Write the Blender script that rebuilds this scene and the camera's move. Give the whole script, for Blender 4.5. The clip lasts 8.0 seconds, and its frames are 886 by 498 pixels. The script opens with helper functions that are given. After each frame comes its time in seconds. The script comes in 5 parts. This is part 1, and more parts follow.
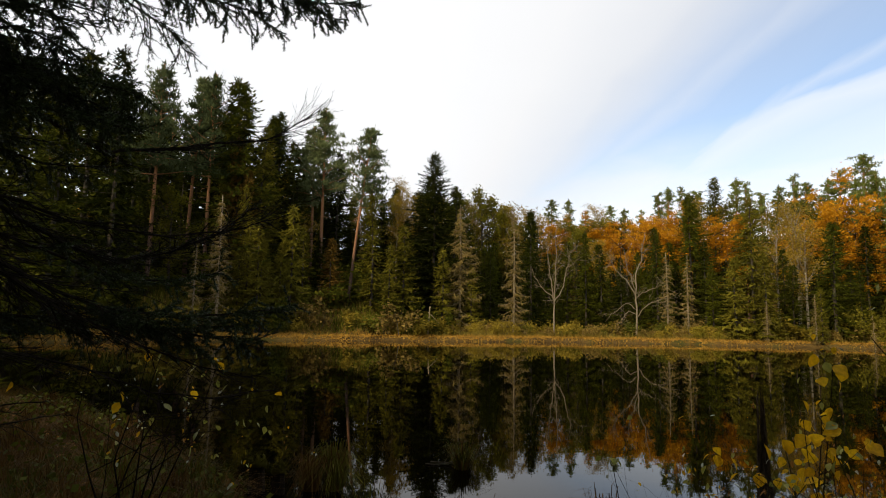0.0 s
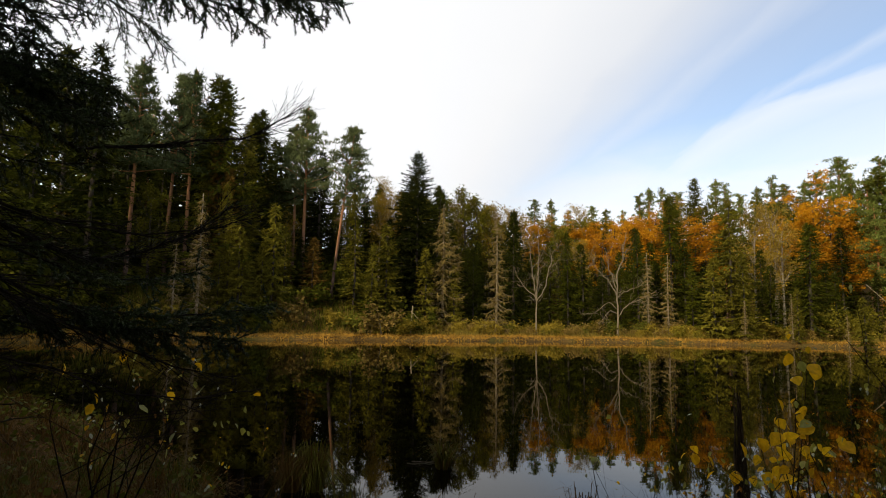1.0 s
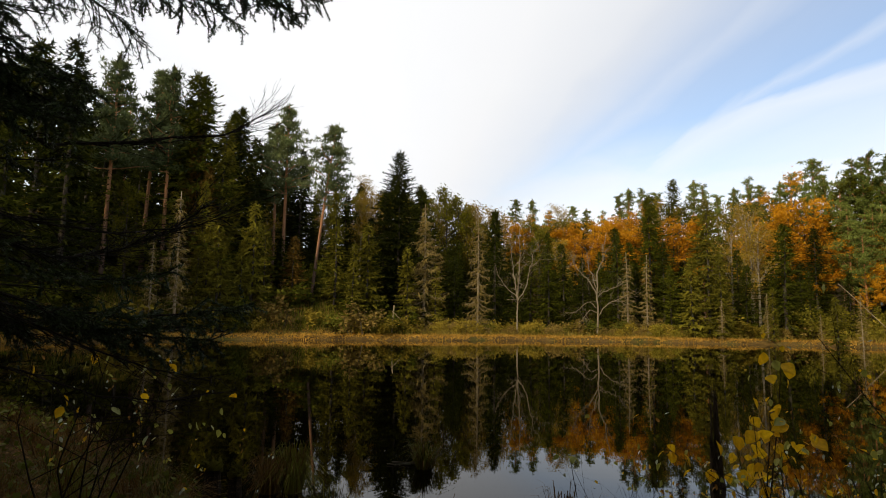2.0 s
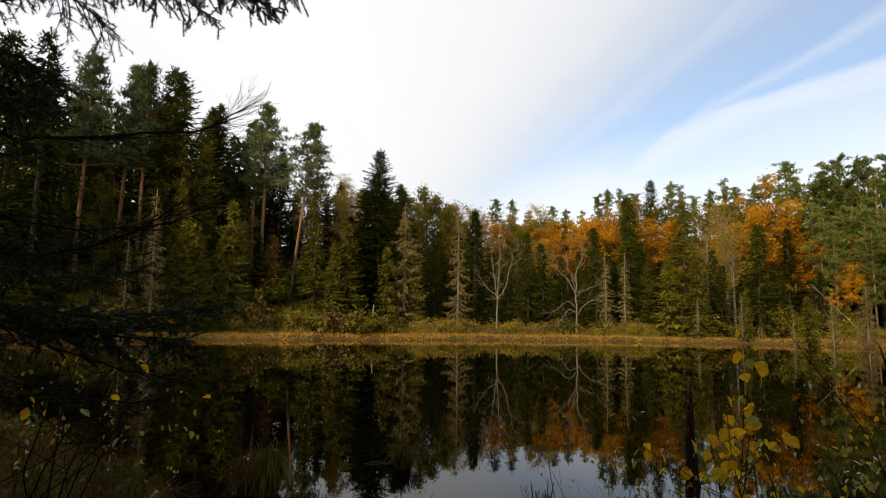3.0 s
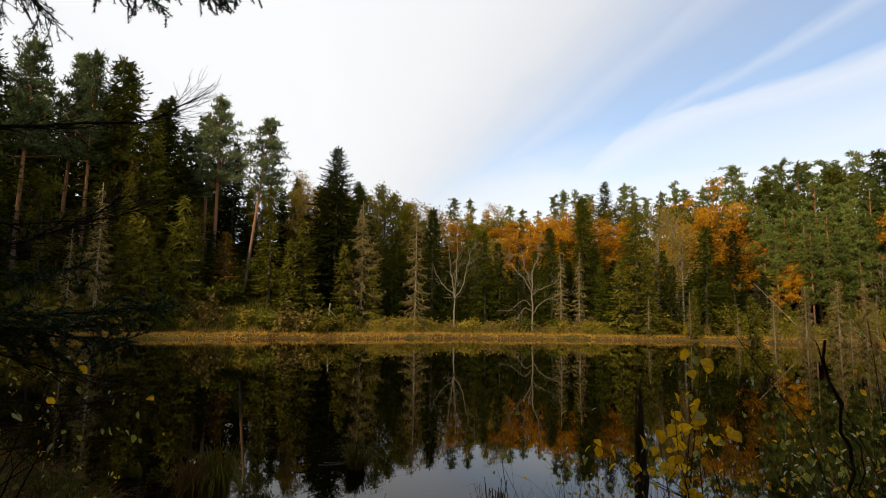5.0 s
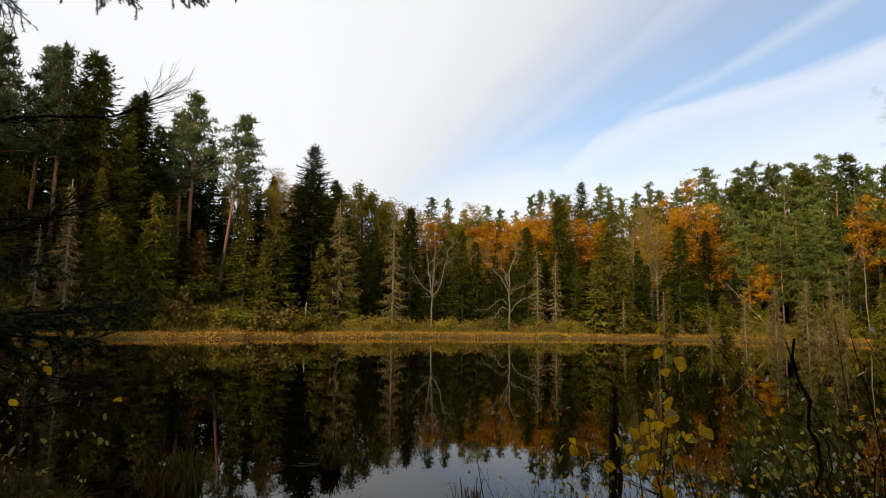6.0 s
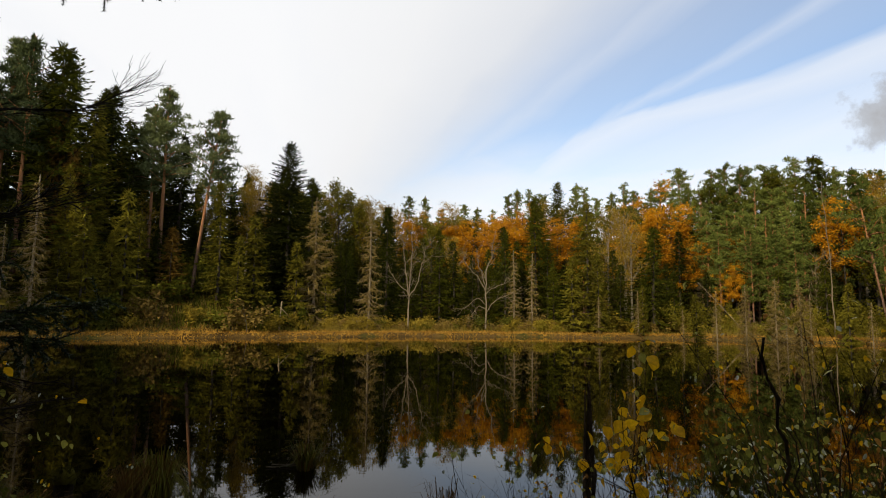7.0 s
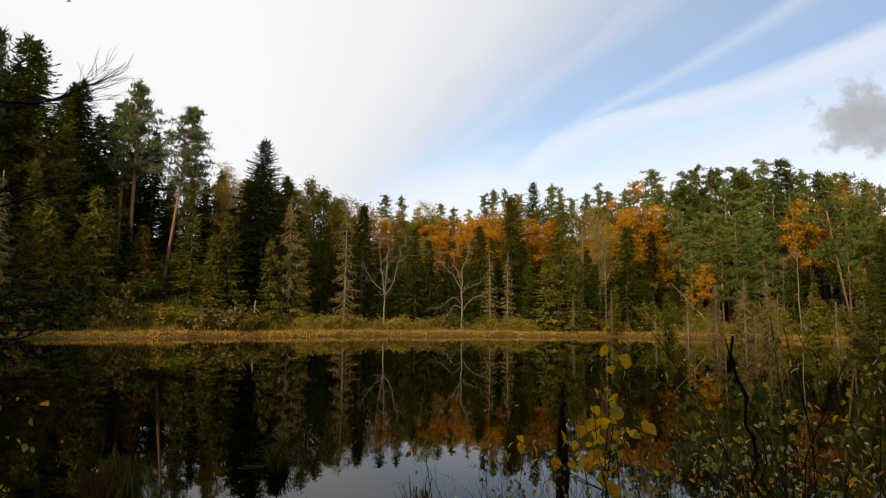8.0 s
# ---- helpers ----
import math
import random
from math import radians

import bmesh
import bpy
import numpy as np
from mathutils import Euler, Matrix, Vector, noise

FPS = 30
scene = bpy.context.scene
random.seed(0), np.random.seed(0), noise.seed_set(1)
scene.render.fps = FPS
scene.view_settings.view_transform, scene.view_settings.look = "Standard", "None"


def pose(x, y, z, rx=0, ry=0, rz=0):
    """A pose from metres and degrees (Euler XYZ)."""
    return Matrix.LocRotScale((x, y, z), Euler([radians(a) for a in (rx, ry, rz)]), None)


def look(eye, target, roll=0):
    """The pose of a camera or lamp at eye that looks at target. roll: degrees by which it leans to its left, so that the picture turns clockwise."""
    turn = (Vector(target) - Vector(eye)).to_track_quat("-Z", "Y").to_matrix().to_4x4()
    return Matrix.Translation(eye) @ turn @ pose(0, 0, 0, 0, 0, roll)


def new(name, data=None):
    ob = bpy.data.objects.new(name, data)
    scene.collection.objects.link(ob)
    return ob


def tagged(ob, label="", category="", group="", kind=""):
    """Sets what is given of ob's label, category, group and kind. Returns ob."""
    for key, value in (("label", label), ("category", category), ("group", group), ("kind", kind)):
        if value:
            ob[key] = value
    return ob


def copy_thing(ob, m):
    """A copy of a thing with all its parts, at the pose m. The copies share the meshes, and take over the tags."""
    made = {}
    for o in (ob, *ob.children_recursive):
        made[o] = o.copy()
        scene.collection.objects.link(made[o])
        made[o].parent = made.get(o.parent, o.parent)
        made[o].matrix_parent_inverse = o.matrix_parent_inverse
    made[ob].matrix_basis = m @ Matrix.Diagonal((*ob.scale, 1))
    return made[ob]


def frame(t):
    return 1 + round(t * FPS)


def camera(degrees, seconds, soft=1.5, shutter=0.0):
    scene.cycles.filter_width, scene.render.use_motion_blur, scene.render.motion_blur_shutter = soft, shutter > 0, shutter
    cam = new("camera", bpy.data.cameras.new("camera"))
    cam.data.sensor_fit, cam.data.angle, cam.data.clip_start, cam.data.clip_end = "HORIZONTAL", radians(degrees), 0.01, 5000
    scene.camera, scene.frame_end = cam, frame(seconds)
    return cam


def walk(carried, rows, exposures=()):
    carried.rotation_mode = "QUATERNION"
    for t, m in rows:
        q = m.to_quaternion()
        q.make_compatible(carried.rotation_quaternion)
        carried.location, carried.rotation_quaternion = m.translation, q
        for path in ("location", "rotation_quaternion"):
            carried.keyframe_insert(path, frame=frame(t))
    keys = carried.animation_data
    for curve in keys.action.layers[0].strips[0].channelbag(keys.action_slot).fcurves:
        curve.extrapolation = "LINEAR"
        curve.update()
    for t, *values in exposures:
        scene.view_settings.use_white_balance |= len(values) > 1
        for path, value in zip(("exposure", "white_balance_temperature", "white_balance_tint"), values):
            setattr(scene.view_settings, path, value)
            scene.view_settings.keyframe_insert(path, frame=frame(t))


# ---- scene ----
# camera: a slow hand-held pan to the right on the near shore
cam = camera(74.09, 8.0, soft=1.0)
walk(cam, [
    (0.0, pose(-0.037, -0.052, 1.644, 96.936, -0.994, 6.299)),
    (0.5, pose(-0.030, -0.048, 1.644, 96.918, -0.945, 5.503)),
    (1.0, pose(-0.025, -0.043, 1.647, 96.903, -0.977, 4.644)),
    (1.5, pose(-0.020, -0.036, 1.649, 96.896, -0.936, 3.762)),
    (3.0, pose(-0.003, -0.008, 1.650, 96.842, -0.877, 0.912)),
    (3.5, pose(-0.000, -0.000, 1.650, 96.808, -0.894, -0.107)),
    (4.0, pose(0.005, 0.009, 1.652, 96.779, -0.841, -1.136)),
    (4.5, pose(0.010, 0.012, 1.651, 96.771, -0.812, -2.158)),
    (6.0, pose(0.026, 0.034, 1.649, 96.720, -0.762, -5.392)),
    (6.5, pose(0.031, 0.043, 1.652, 96.661, -0.755, -6.507)),
    (7.0, pose(0.038, 0.051, 1.651, 96.650, -0.719, -7.631)),
    (7.5, pose(0.043, 0.059, 1.651, 96.619, -0.699, -8.798)),
    (8.0, pose(0.050, 0.066, 1.651, 96.590, -0.674, -9.962)),
], exposures=[(0.0, -0.08), (8.0, -0.18)])

# ---- world: thin high cloud over an autumn sky ----
def node(tree, kind, **values):
    n = tree.nodes.new(kind)
    for key, value in values.items():
        n.inputs[key.replace("_", " ")].default_value = value
    return n


def maths(tree, op, a, b=None, clamp=False):
    n = tree.nodes.new("ShaderNodeMath")
    n.operation, n.use_clamp = op, clamp
    for slot, value in ((0, a), (1, b)):
        if value is None:
            continue
        if isinstance(value, (int, float)):
            n.inputs[slot].default_value = value
        else:
            tree.links.new(value, n.inputs[slot])
    return n.outputs[0]


def ramp(tree, source, stops):
    n = tree.nodes.new("ShaderNodeValToRGB")
    tree.links.new(source, n.inputs[0])
    els = n.color_ramp.elements
    while len(els) < len(stops):
        els.new(0.5)
    for el, (where, colour) in zip(els, stops):
        el.position = where
        el.color = (*colour, 1) if isinstance(colour, tuple) else (colour, colour, colour, 1)
    return n.outputs[0]


def blend(tree, factor, a, b, mode="MIX"):
    n = tree.nodes.new("ShaderNodeMix")
    n.data_type, n.blend_type = "RGBA", mode
    for slot, value in ((0, factor), (6, a), (7, b)):
        if isinstance(value, (int, float)):
            n.inputs[slot].default_value = value
        elif isinstance(value, tuple):
            n.inputs[slot].default_value = (*value, 1)
        else:
            tree.links.new(value, n.inputs[slot])
    return n.outputs[2]


SUN_ELEVATION, SUN_AZIMUTH = 33.0, 216.0
world = bpy.data.worlds.new("autumn_sky")
scene.world = world
world.use_nodes = True
wt = world.node_tree
wt.nodes.clear()
sky = wt.nodes.new("ShaderNodeTexSky")
sky.sky_type, sky.sun_disc = "NISHITA", False
sky.sun_elevation, sky.sun_rotation = radians(SUN_ELEVATION), radians(SUN_AZIMUTH)
sky.air_density, sky.dust_density, sky.ozone_density = 1.0, 0.6, 1.5
clear = blend(wt, 1.0, sky.outputs[0], (0.228, 0.215, 0.205), "MULTIPLY")

coords = wt.nodes.new("ShaderNodeTexCoord")
split = wt.nodes.new("ShaderNodeSeparateXYZ")
wt.links.new(coords.outputs["Generated"], split.inputs[0])
dx, dy, dz = split.outputs
# the cloud layer is flat: places on it lie at direction / height
height = maths(wt, "MAXIMUM", dz, 0.05)
over_x, over_y = maths(wt, "DIVIDE", dx, height), maths(wt, "DIVIDE", dy, height)
flat = wt.nodes.new("ShaderNodeCombineXYZ")
wt.links.new(over_x, flat.inputs[0])
wt.links.new(over_y, flat.inputs[1])
drawn_out = node(wt, "ShaderNodeMapping", Rotation=(0, 0, radians(-9.0)), Scale=(1.0, 0.16, 1.0))
wt.links.new(flat.outputs[0], drawn_out.inputs[0])
streak = node(wt, "ShaderNodeTexNoise", Scale=2.3, Detail=6.0, Roughness=0.55, Distortion=0.5)
wt.links.new(drawn_out.outputs[0], streak.inputs[0])
puff = node(wt, "ShaderNodeTexNoise", Scale=0.9, Detail=4.0, Roughness=0.5)
wt.links.new(flat.outputs[0], puff.inputs[0])
# across the wind: thick veil in the west, clear lanes with thin cirrus streaks, then a second veil low in the east
across = maths(wt, "ADD", over_x, maths(wt, "MULTIPLY", over_y, 0.16))
across = maths(wt, "ADD", across, maths(wt, "MULTIPLY", maths(wt, "SUBTRACT", streak.outputs[0], 0.5), 0.34))
across = maths(wt, "ADD", across, maths(wt, "MULTIPLY", maths(wt, "SUBTRACT", puff.outputs[0], 0.5), 0.22))
lane = maths(wt, "MULTIPLY", across, 1 / 3, clamp=True)
west = ramp(wt, lane, [(0.16, 1.0), (0.27, 0.86), (0.33, 0.62), (0.365, 0.42), (0.385, 0.47), (0.43, 0.22), (0.52, 0.12), (0.547, 0.36), (0.575, 0.14), (0.66, 0.06)])
edge = ramp(wt, maths(wt, "MULTIPLY", over_y, 0.2, clamp=True), [(0.34, 0.68), (0.42, 0.655), (0.50, 0.60), (0.54, 0.55), (0.62, 0.53), (0.85, 0.58)])
past = maths(wt, "SUBTRACT", lane, edge)
east = ramp(wt, maths(wt, "ADD", past, 0.2, clamp=True), [(0.17, 0.0), (0.215, 0.55), (0.26, 0.62), (0.34, 0.45), (0.6, 0.6)])
haze = ramp(wt, maths(wt, "ADD", dz, maths(wt, "MULTIPLY", maths(wt, "SUBTRACT", puff.outputs[0], 0.5), 0.12)), [(0.16, 0.92), (0.22, 0.70), (0.27, 0.34), (0.33, 0.06), (0.5, 0.0)])
veil = maths(wt, "MAXIMUM", maths(wt, "MAXIMUM", west, east), haze)
veil = maths(wt, "ADD", veil, maths(wt, "MULTIPLY", maths(wt, "SUBTRACT", streak.outputs[0], 0.5), 0.22), clamp=True)
white = blend(wt, 1.0, (1.09, 1.095, 1.11), ramp(wt, lane, [(0.0, 0.99), (0.12, 0.94), (0.30, 0.86), (0.42, 0.93), (0.6, 1.0)]), "MULTIPLY")
# one small grey cloud low in the east
cloud_way = wt.nodes.new("ShaderNodeVectorMath")
cloud_way.operation = "SUBTRACT"
wt.links.new(coords.outputs["Generated"], cloud_way.inputs[0])
cloud_way.inputs[1].default_value = (0.700, 0.661, 0.274)
flatter = wt.nodes.new("ShaderNodeVectorMath")
flatter.operation = "MULTIPLY"
wt.links.new(cloud_way.outputs[0], flatter.inputs[0])
flatter.inputs[1].default_value = (1.0, 1.0, 1.5)
reach_out = wt.nodes.new("ShaderNodeVectorMath")
reach_out.operation = "LENGTH"
wt.links.new(flatter.outputs[0], reach_out.inputs[0])
lump = node(wt, "ShaderNodeTexNoise", Scale=26.0, Detail=5.0, Roughness=0.6)
wt.links.new(coords.outputs["Generated"], lump.inputs[0])
body = maths(wt, "ADD", maths(wt, "MULTIPLY", reach_out.outputs["Value"], -13.0), maths(wt, "MULTIPLY", lump.outputs[0], 1.9))
grey = ramp(wt, body, [(0.0, 0.0), (0.3, 0.75), (0.7, 0.95)])
background = node(wt, "ShaderNodeBackground", Strength=1.0)
wt.links.new(blend(wt, grey, blend(wt, veil, clear, white), (0.50, 0.505, 0.525)), background.inputs[0])
out = wt.nodes.new("ShaderNodeOutputWorld")
wt.links.new(background.outputs[0], out.inputs[0])

# the veiled sun, high behind the near shore
sun = new("sun", bpy.data.lights.new("sun", "SUN"))
sun.data.energy, sun.data.angle, sun.data.color = 4.3, radians(5), (1.0, 0.82, 0.54)
sun_way = Vector((math.sin(radians(SUN_AZIMUTH)) * math.cos(radians(SUN_ELEVATION)), math.cos(radians(SUN_AZIMUTH)) * math.cos(radians(SUN_ELEVATION)), math.sin(radians(SUN_ELEVATION))))
sun.matrix_world = look(sun_way * 100, (0, 0, 0))

# ---- materials ----
def material(name):
    m = bpy.data.materials.new(name)
    m.use_nodes = True
    t = m.node_tree
    return m, t, t.nodes["Principled BSDF"]


def foliage(name, dark, light, gloss=0.55, through_light=0.3, island=1.0, shine=0.04, mottle=0.9):
    """Leaves or needles: each one varies between two colours, and each plant a little as a whole."""
    m, t, p = material(name)
    geo = t.nodes.new("ShaderNodeNewGeometry")
    info = t.nodes.new("ShaderNodeObjectInfo")
    mixed = maths(t, "ADD", maths(t, "MULTIPLY", geo.outputs["Random Per Island"], 0.42 * island), maths(t, "MULTIPLY", info.outputs["Random"], 1.0 - 0.42 * island))
    colour = ramp(t, mixed, [(0.05, dark), (0.95, light)])
    patch = node(t, "ShaderNodeTexNoise", Scale=mottle, Detail=3.0)
    where = t.nodes.new("ShaderNodeTexCoord")
    t.links.new(where.outputs["Object"], patch.inputs[0])
    colour = blend(t, 1.0, colour, ramp(t, patch.outputs[0], [(0.3, 0.56), (0.7, 1.0)]), "MULTIPLY")
    t.links.new(colour, p.inputs["Base Color"])
    p.inputs["Roughness"].default_value = gloss
    p.inputs["Specular IOR Level"].default_value = shine
    soft = t.nodes.new("ShaderNodeBsdfTranslucent")
    t.links.new(colour, soft.inputs[0])
    mix = node(t, "ShaderNodeMixShader", Fac=through_light)
    t.links.new(p.outputs[0], mix.inputs[1])
    t.links.new(soft.outputs[0], mix.inputs[2])
    t.links.new(mix.outputs[0], t.nodes["Material Output"].inputs[0])
    return m


def bark(name, dark, light, scale=3.0, bump=0.6, moss=None, upper=None):
    """Bark with plates and fissures; upper: (colour, height in metres where it begins, over how many metres)."""
    m, t, p = material(name)
    where = t.nodes.new("ShaderNodeTexCoord")
    long = node(t, "ShaderNodeMapping", Scale=(scale * 3, scale * 3, scale))
    t.links.new(where.outputs["Object"], long.inputs[0])
    grain = node(t, "ShaderNodeTexNoise", Scale=2.0, Detail=8.0, Roughness=0.65)
    t.links.new(long.outputs[0], grain.inputs[0])
    colour = ramp(t, grain.outputs[0], [(0.32, dark), (0.68, light)])
    if upper:
        part_way = t.nodes.new("ShaderNodeSeparateXYZ")
        t.links.new(where.outputs["Object"], part_way.inputs[0])
        up = maths(t, "DIVIDE", maths(t, "SUBTRACT", part_way.outputs[2], upper[1]), upper[2], clamp=True)
        tint = blend(t, 1.0, upper[0], ramp(t, grain.outputs[0], [(0.3, 0.6), (0.7, 1.2)]), "MULTIPLY")
        colour = blend(t, up, colour, tint)
    if moss:
        stain = node(t, "ShaderNodeTexNoise", Scale=1.7, Detail=5.0)
        t.links.new(where.outputs["Object"], stain.inputs[0])
        colour = blend(t, ramp(t, stain.outputs[0], [(0.48, 0.0), (0.66, 0.8)]), colour, moss)
    t.links.new(colour, p.inputs["Base Color"])
    p.inputs["Roughness"].default_value = 0.9
    p.inputs["Specular IOR Level"].default_value = 0.06
    b = node(t, "ShaderNodeBump", Strength=bump, Distance=0.02)
    t.links.new(grain.outputs[0], b.inputs["Height"])
    t.links.new(b.outputs[0], p.inputs["Normal"])
    return m


NEEDLE_DARK = foliage("spruce_needles", (0.018, 0.023, 0.0015), (0.125, 0.132, 0.010), 0.7, 0.2)
# dark spruce green; on the filling rows it stands in for unlit depth
NEEDLE_DEEP = foliage("deep_green_shade_needles", (0.009, 0.013, 0.001), (0.075, 0.084, 0.007), 0.7, 0.15)
NEEDLE_BLACK = foliage("blackish_green_needles", (0.007, 0.010, 0.001), (0.036, 0.042, 0.005), 0.7, 0.15)
NEEDLE_MOSSY = foliage("lichened_needles", (0.055, 0.052, 0.005), (0.28, 0.245, 0.026), 0.8, 0.25)
NEEDLE_PINE = foliage("pine_needles", (0.070, 0.094, 0.016), (0.24, 0.28, 0.060), 0.7, 0.2)
NEEDLE_BLUE = foliage("blue_green_pine_needles", (0.062, 0.083, 0.030), (0.22, 0.255, 0.10), 0.7, 0.2)
NEEDLE_DEAD = foliage("grey_lichen_twigs", (0.12, 0.085, 0.024), (0.31, 0.23, 0.07), 0.85, 0.1)
LEAF_ORANGE = foliage("orange_leaves", (0.48, 0.19, 0.008), (0.84, 0.44, 0.02), 0.6, 0.4)
LEAF_GOLD = foliage("golden_leaves", (0.22, 0.145, 0.015), (0.48, 0.33, 0.045), 0.6, 0.35)
LEAF_GREEN = foliage("turning_leaves", (0.05, 0.056, 0.004), (0.22, 0.20, 0.018), 0.6, 0.35)
LEAF_BUSH = foliage("bush_leaves", (0.06, 0.07, 0.008), (0.24, 0.235, 0.03), 0.7, 0.3)
LEAF_RUST = foliage("rusty_bush_leaves", (0.12, 0.08, 0.018), (0.34, 0.235, 0.06), 0.7, 0.25)
LEAF_LIME = foliage("yellow_green_bush_leaves", (0.11, 0.10, 0.009), (0.31, 0.26, 0.028), 0.6, 0.3)
SEDGE = foliage("dry_sedge", (0.22, 0.115, 0.017), (0.56, 0.32, 0.055), 0.8, 0.25)
SEDGE_GREEN = foliage("green_sedge", (0.15, 0.12, 0.018), (0.38, 0.28, 0.06), 0.8, 0.25)
BARK_SPRUCE = bark("spruce_bark", (0.035, 0.028, 0.02), (0.09, 0.072, 0.055), moss=(0.07, 0.075, 0.045))
BARK_PINE = bark("pine_bark", (0.07, 0.045, 0.033), (0.19, 0.12, 0.085), upper=((0.40, 0.19, 0.08), 3.0, 6.0))
BARK_PALE = bark("weathered_grey_wood", (0.12, 0.092, 0.052), (0.34, 0.27, 0.165), 4.0, 0.4)
BARK_ROTTEN = bark("rotten_wood", (0.008, 0.006, 0.004), (0.07, 0.05, 0.03), 7.0, 0.8)
BARK_BLEACHED = bark("bleached_wood", (0.10, 0.078, 0.048), (0.29, 0.235, 0.155), 4.0, 0.4)
BARK_BIRCH = bark("birch_bark", (0.13, 0.105, 0.07), (0.40, 0.34, 0.25), 2.0, 0.3)
BARK_DARK = bark("near_black_bark", (0.005, 0.004, 0.002), (0.024, 0.018, 0.011), 8.0, 0.5)

# forest floor, moss, litter and shore mud
GROUND, gt, gp = material("forest_floor")
place = gt.nodes.new("ShaderNodeTexCoord")
coarse = node(gt, "ShaderNodeTexNoise", Scale=0.35, Detail=6.0, Roughness=0.6)
fine = node(gt, "ShaderNodeTexNoise", Scale=14.0, Detail=8.0, Roughness=0.7)
for n in (coarse, fine):
    gt.links.new(place.outputs["Object"], n.inputs[0])
soil = ramp(gt, coarse.outputs[0], [(0.35, (0.05, 0.030, 0.010)), (0.5, (0.10, 0.062, 0.018)), (0.66, (0.05, 0.05, 0.010))])
gt.links.new(blend(gt, 1.0, soil, ramp(gt, fine.outputs[0], [(0.3, 0.45), (0.7, 1.5)]), "MULTIPLY"), gp.inputs["Base Color"])
gp.inputs["Roughness"].default_value = 0.95
gp.inputs["Specular IOR Level"].default_value = 0.05
gb = node(gt, "ShaderNodeBump", Strength=0.8, Distance=0.05)
gt.links.new(fine.outputs[0], gb.inputs["Height"])
gt.links.new(gb.outputs[0], gp.inputs["Normal"])

# still, peat-brown lake water with faint ripples
WATER, at_, ap = material("peaty_lake_water")
ap.inputs["Base Color"].default_value = (0.0007, 0.0005, 0.0002, 1)
ap.inputs["Roughness"].default_value = 0.014
ap.inputs["IOR"].default_value = 1.22
spot = at_.nodes.new("ShaderNodeTexCoord")
wide = node(at_, "ShaderNodeMapping", Scale=(0.12, 1.0, 1.0))
at_.links.new(spot.outputs["Object"], wide.inputs[0])
ripple = node(at_, "ShaderNodeTexNoise", Scale=5.0, Detail=3.0, Roughness=0.5)
at_.links.new(wide.outputs[0], ripple.inputs[0])
calm = node(at_, "ShaderNodeTexNoise", Scale=0.12, Detail=2.0)
at_.links.new(spot.outputs["Object"], calm.inputs[0])
wave = maths(at_, "MULTIPLY", ripple.outputs[0], ramp(at_, calm.outputs[0], [(0.35, 0.25), (0.65, 1.0)]))
wb = node(at_, "ShaderNodeBump", Strength=0.016, Distance=0.03)
at_.links.new(wave, wb.inputs["Height"])
at_.links.new(wb.outputs[0], ap.inputs["Normal"])

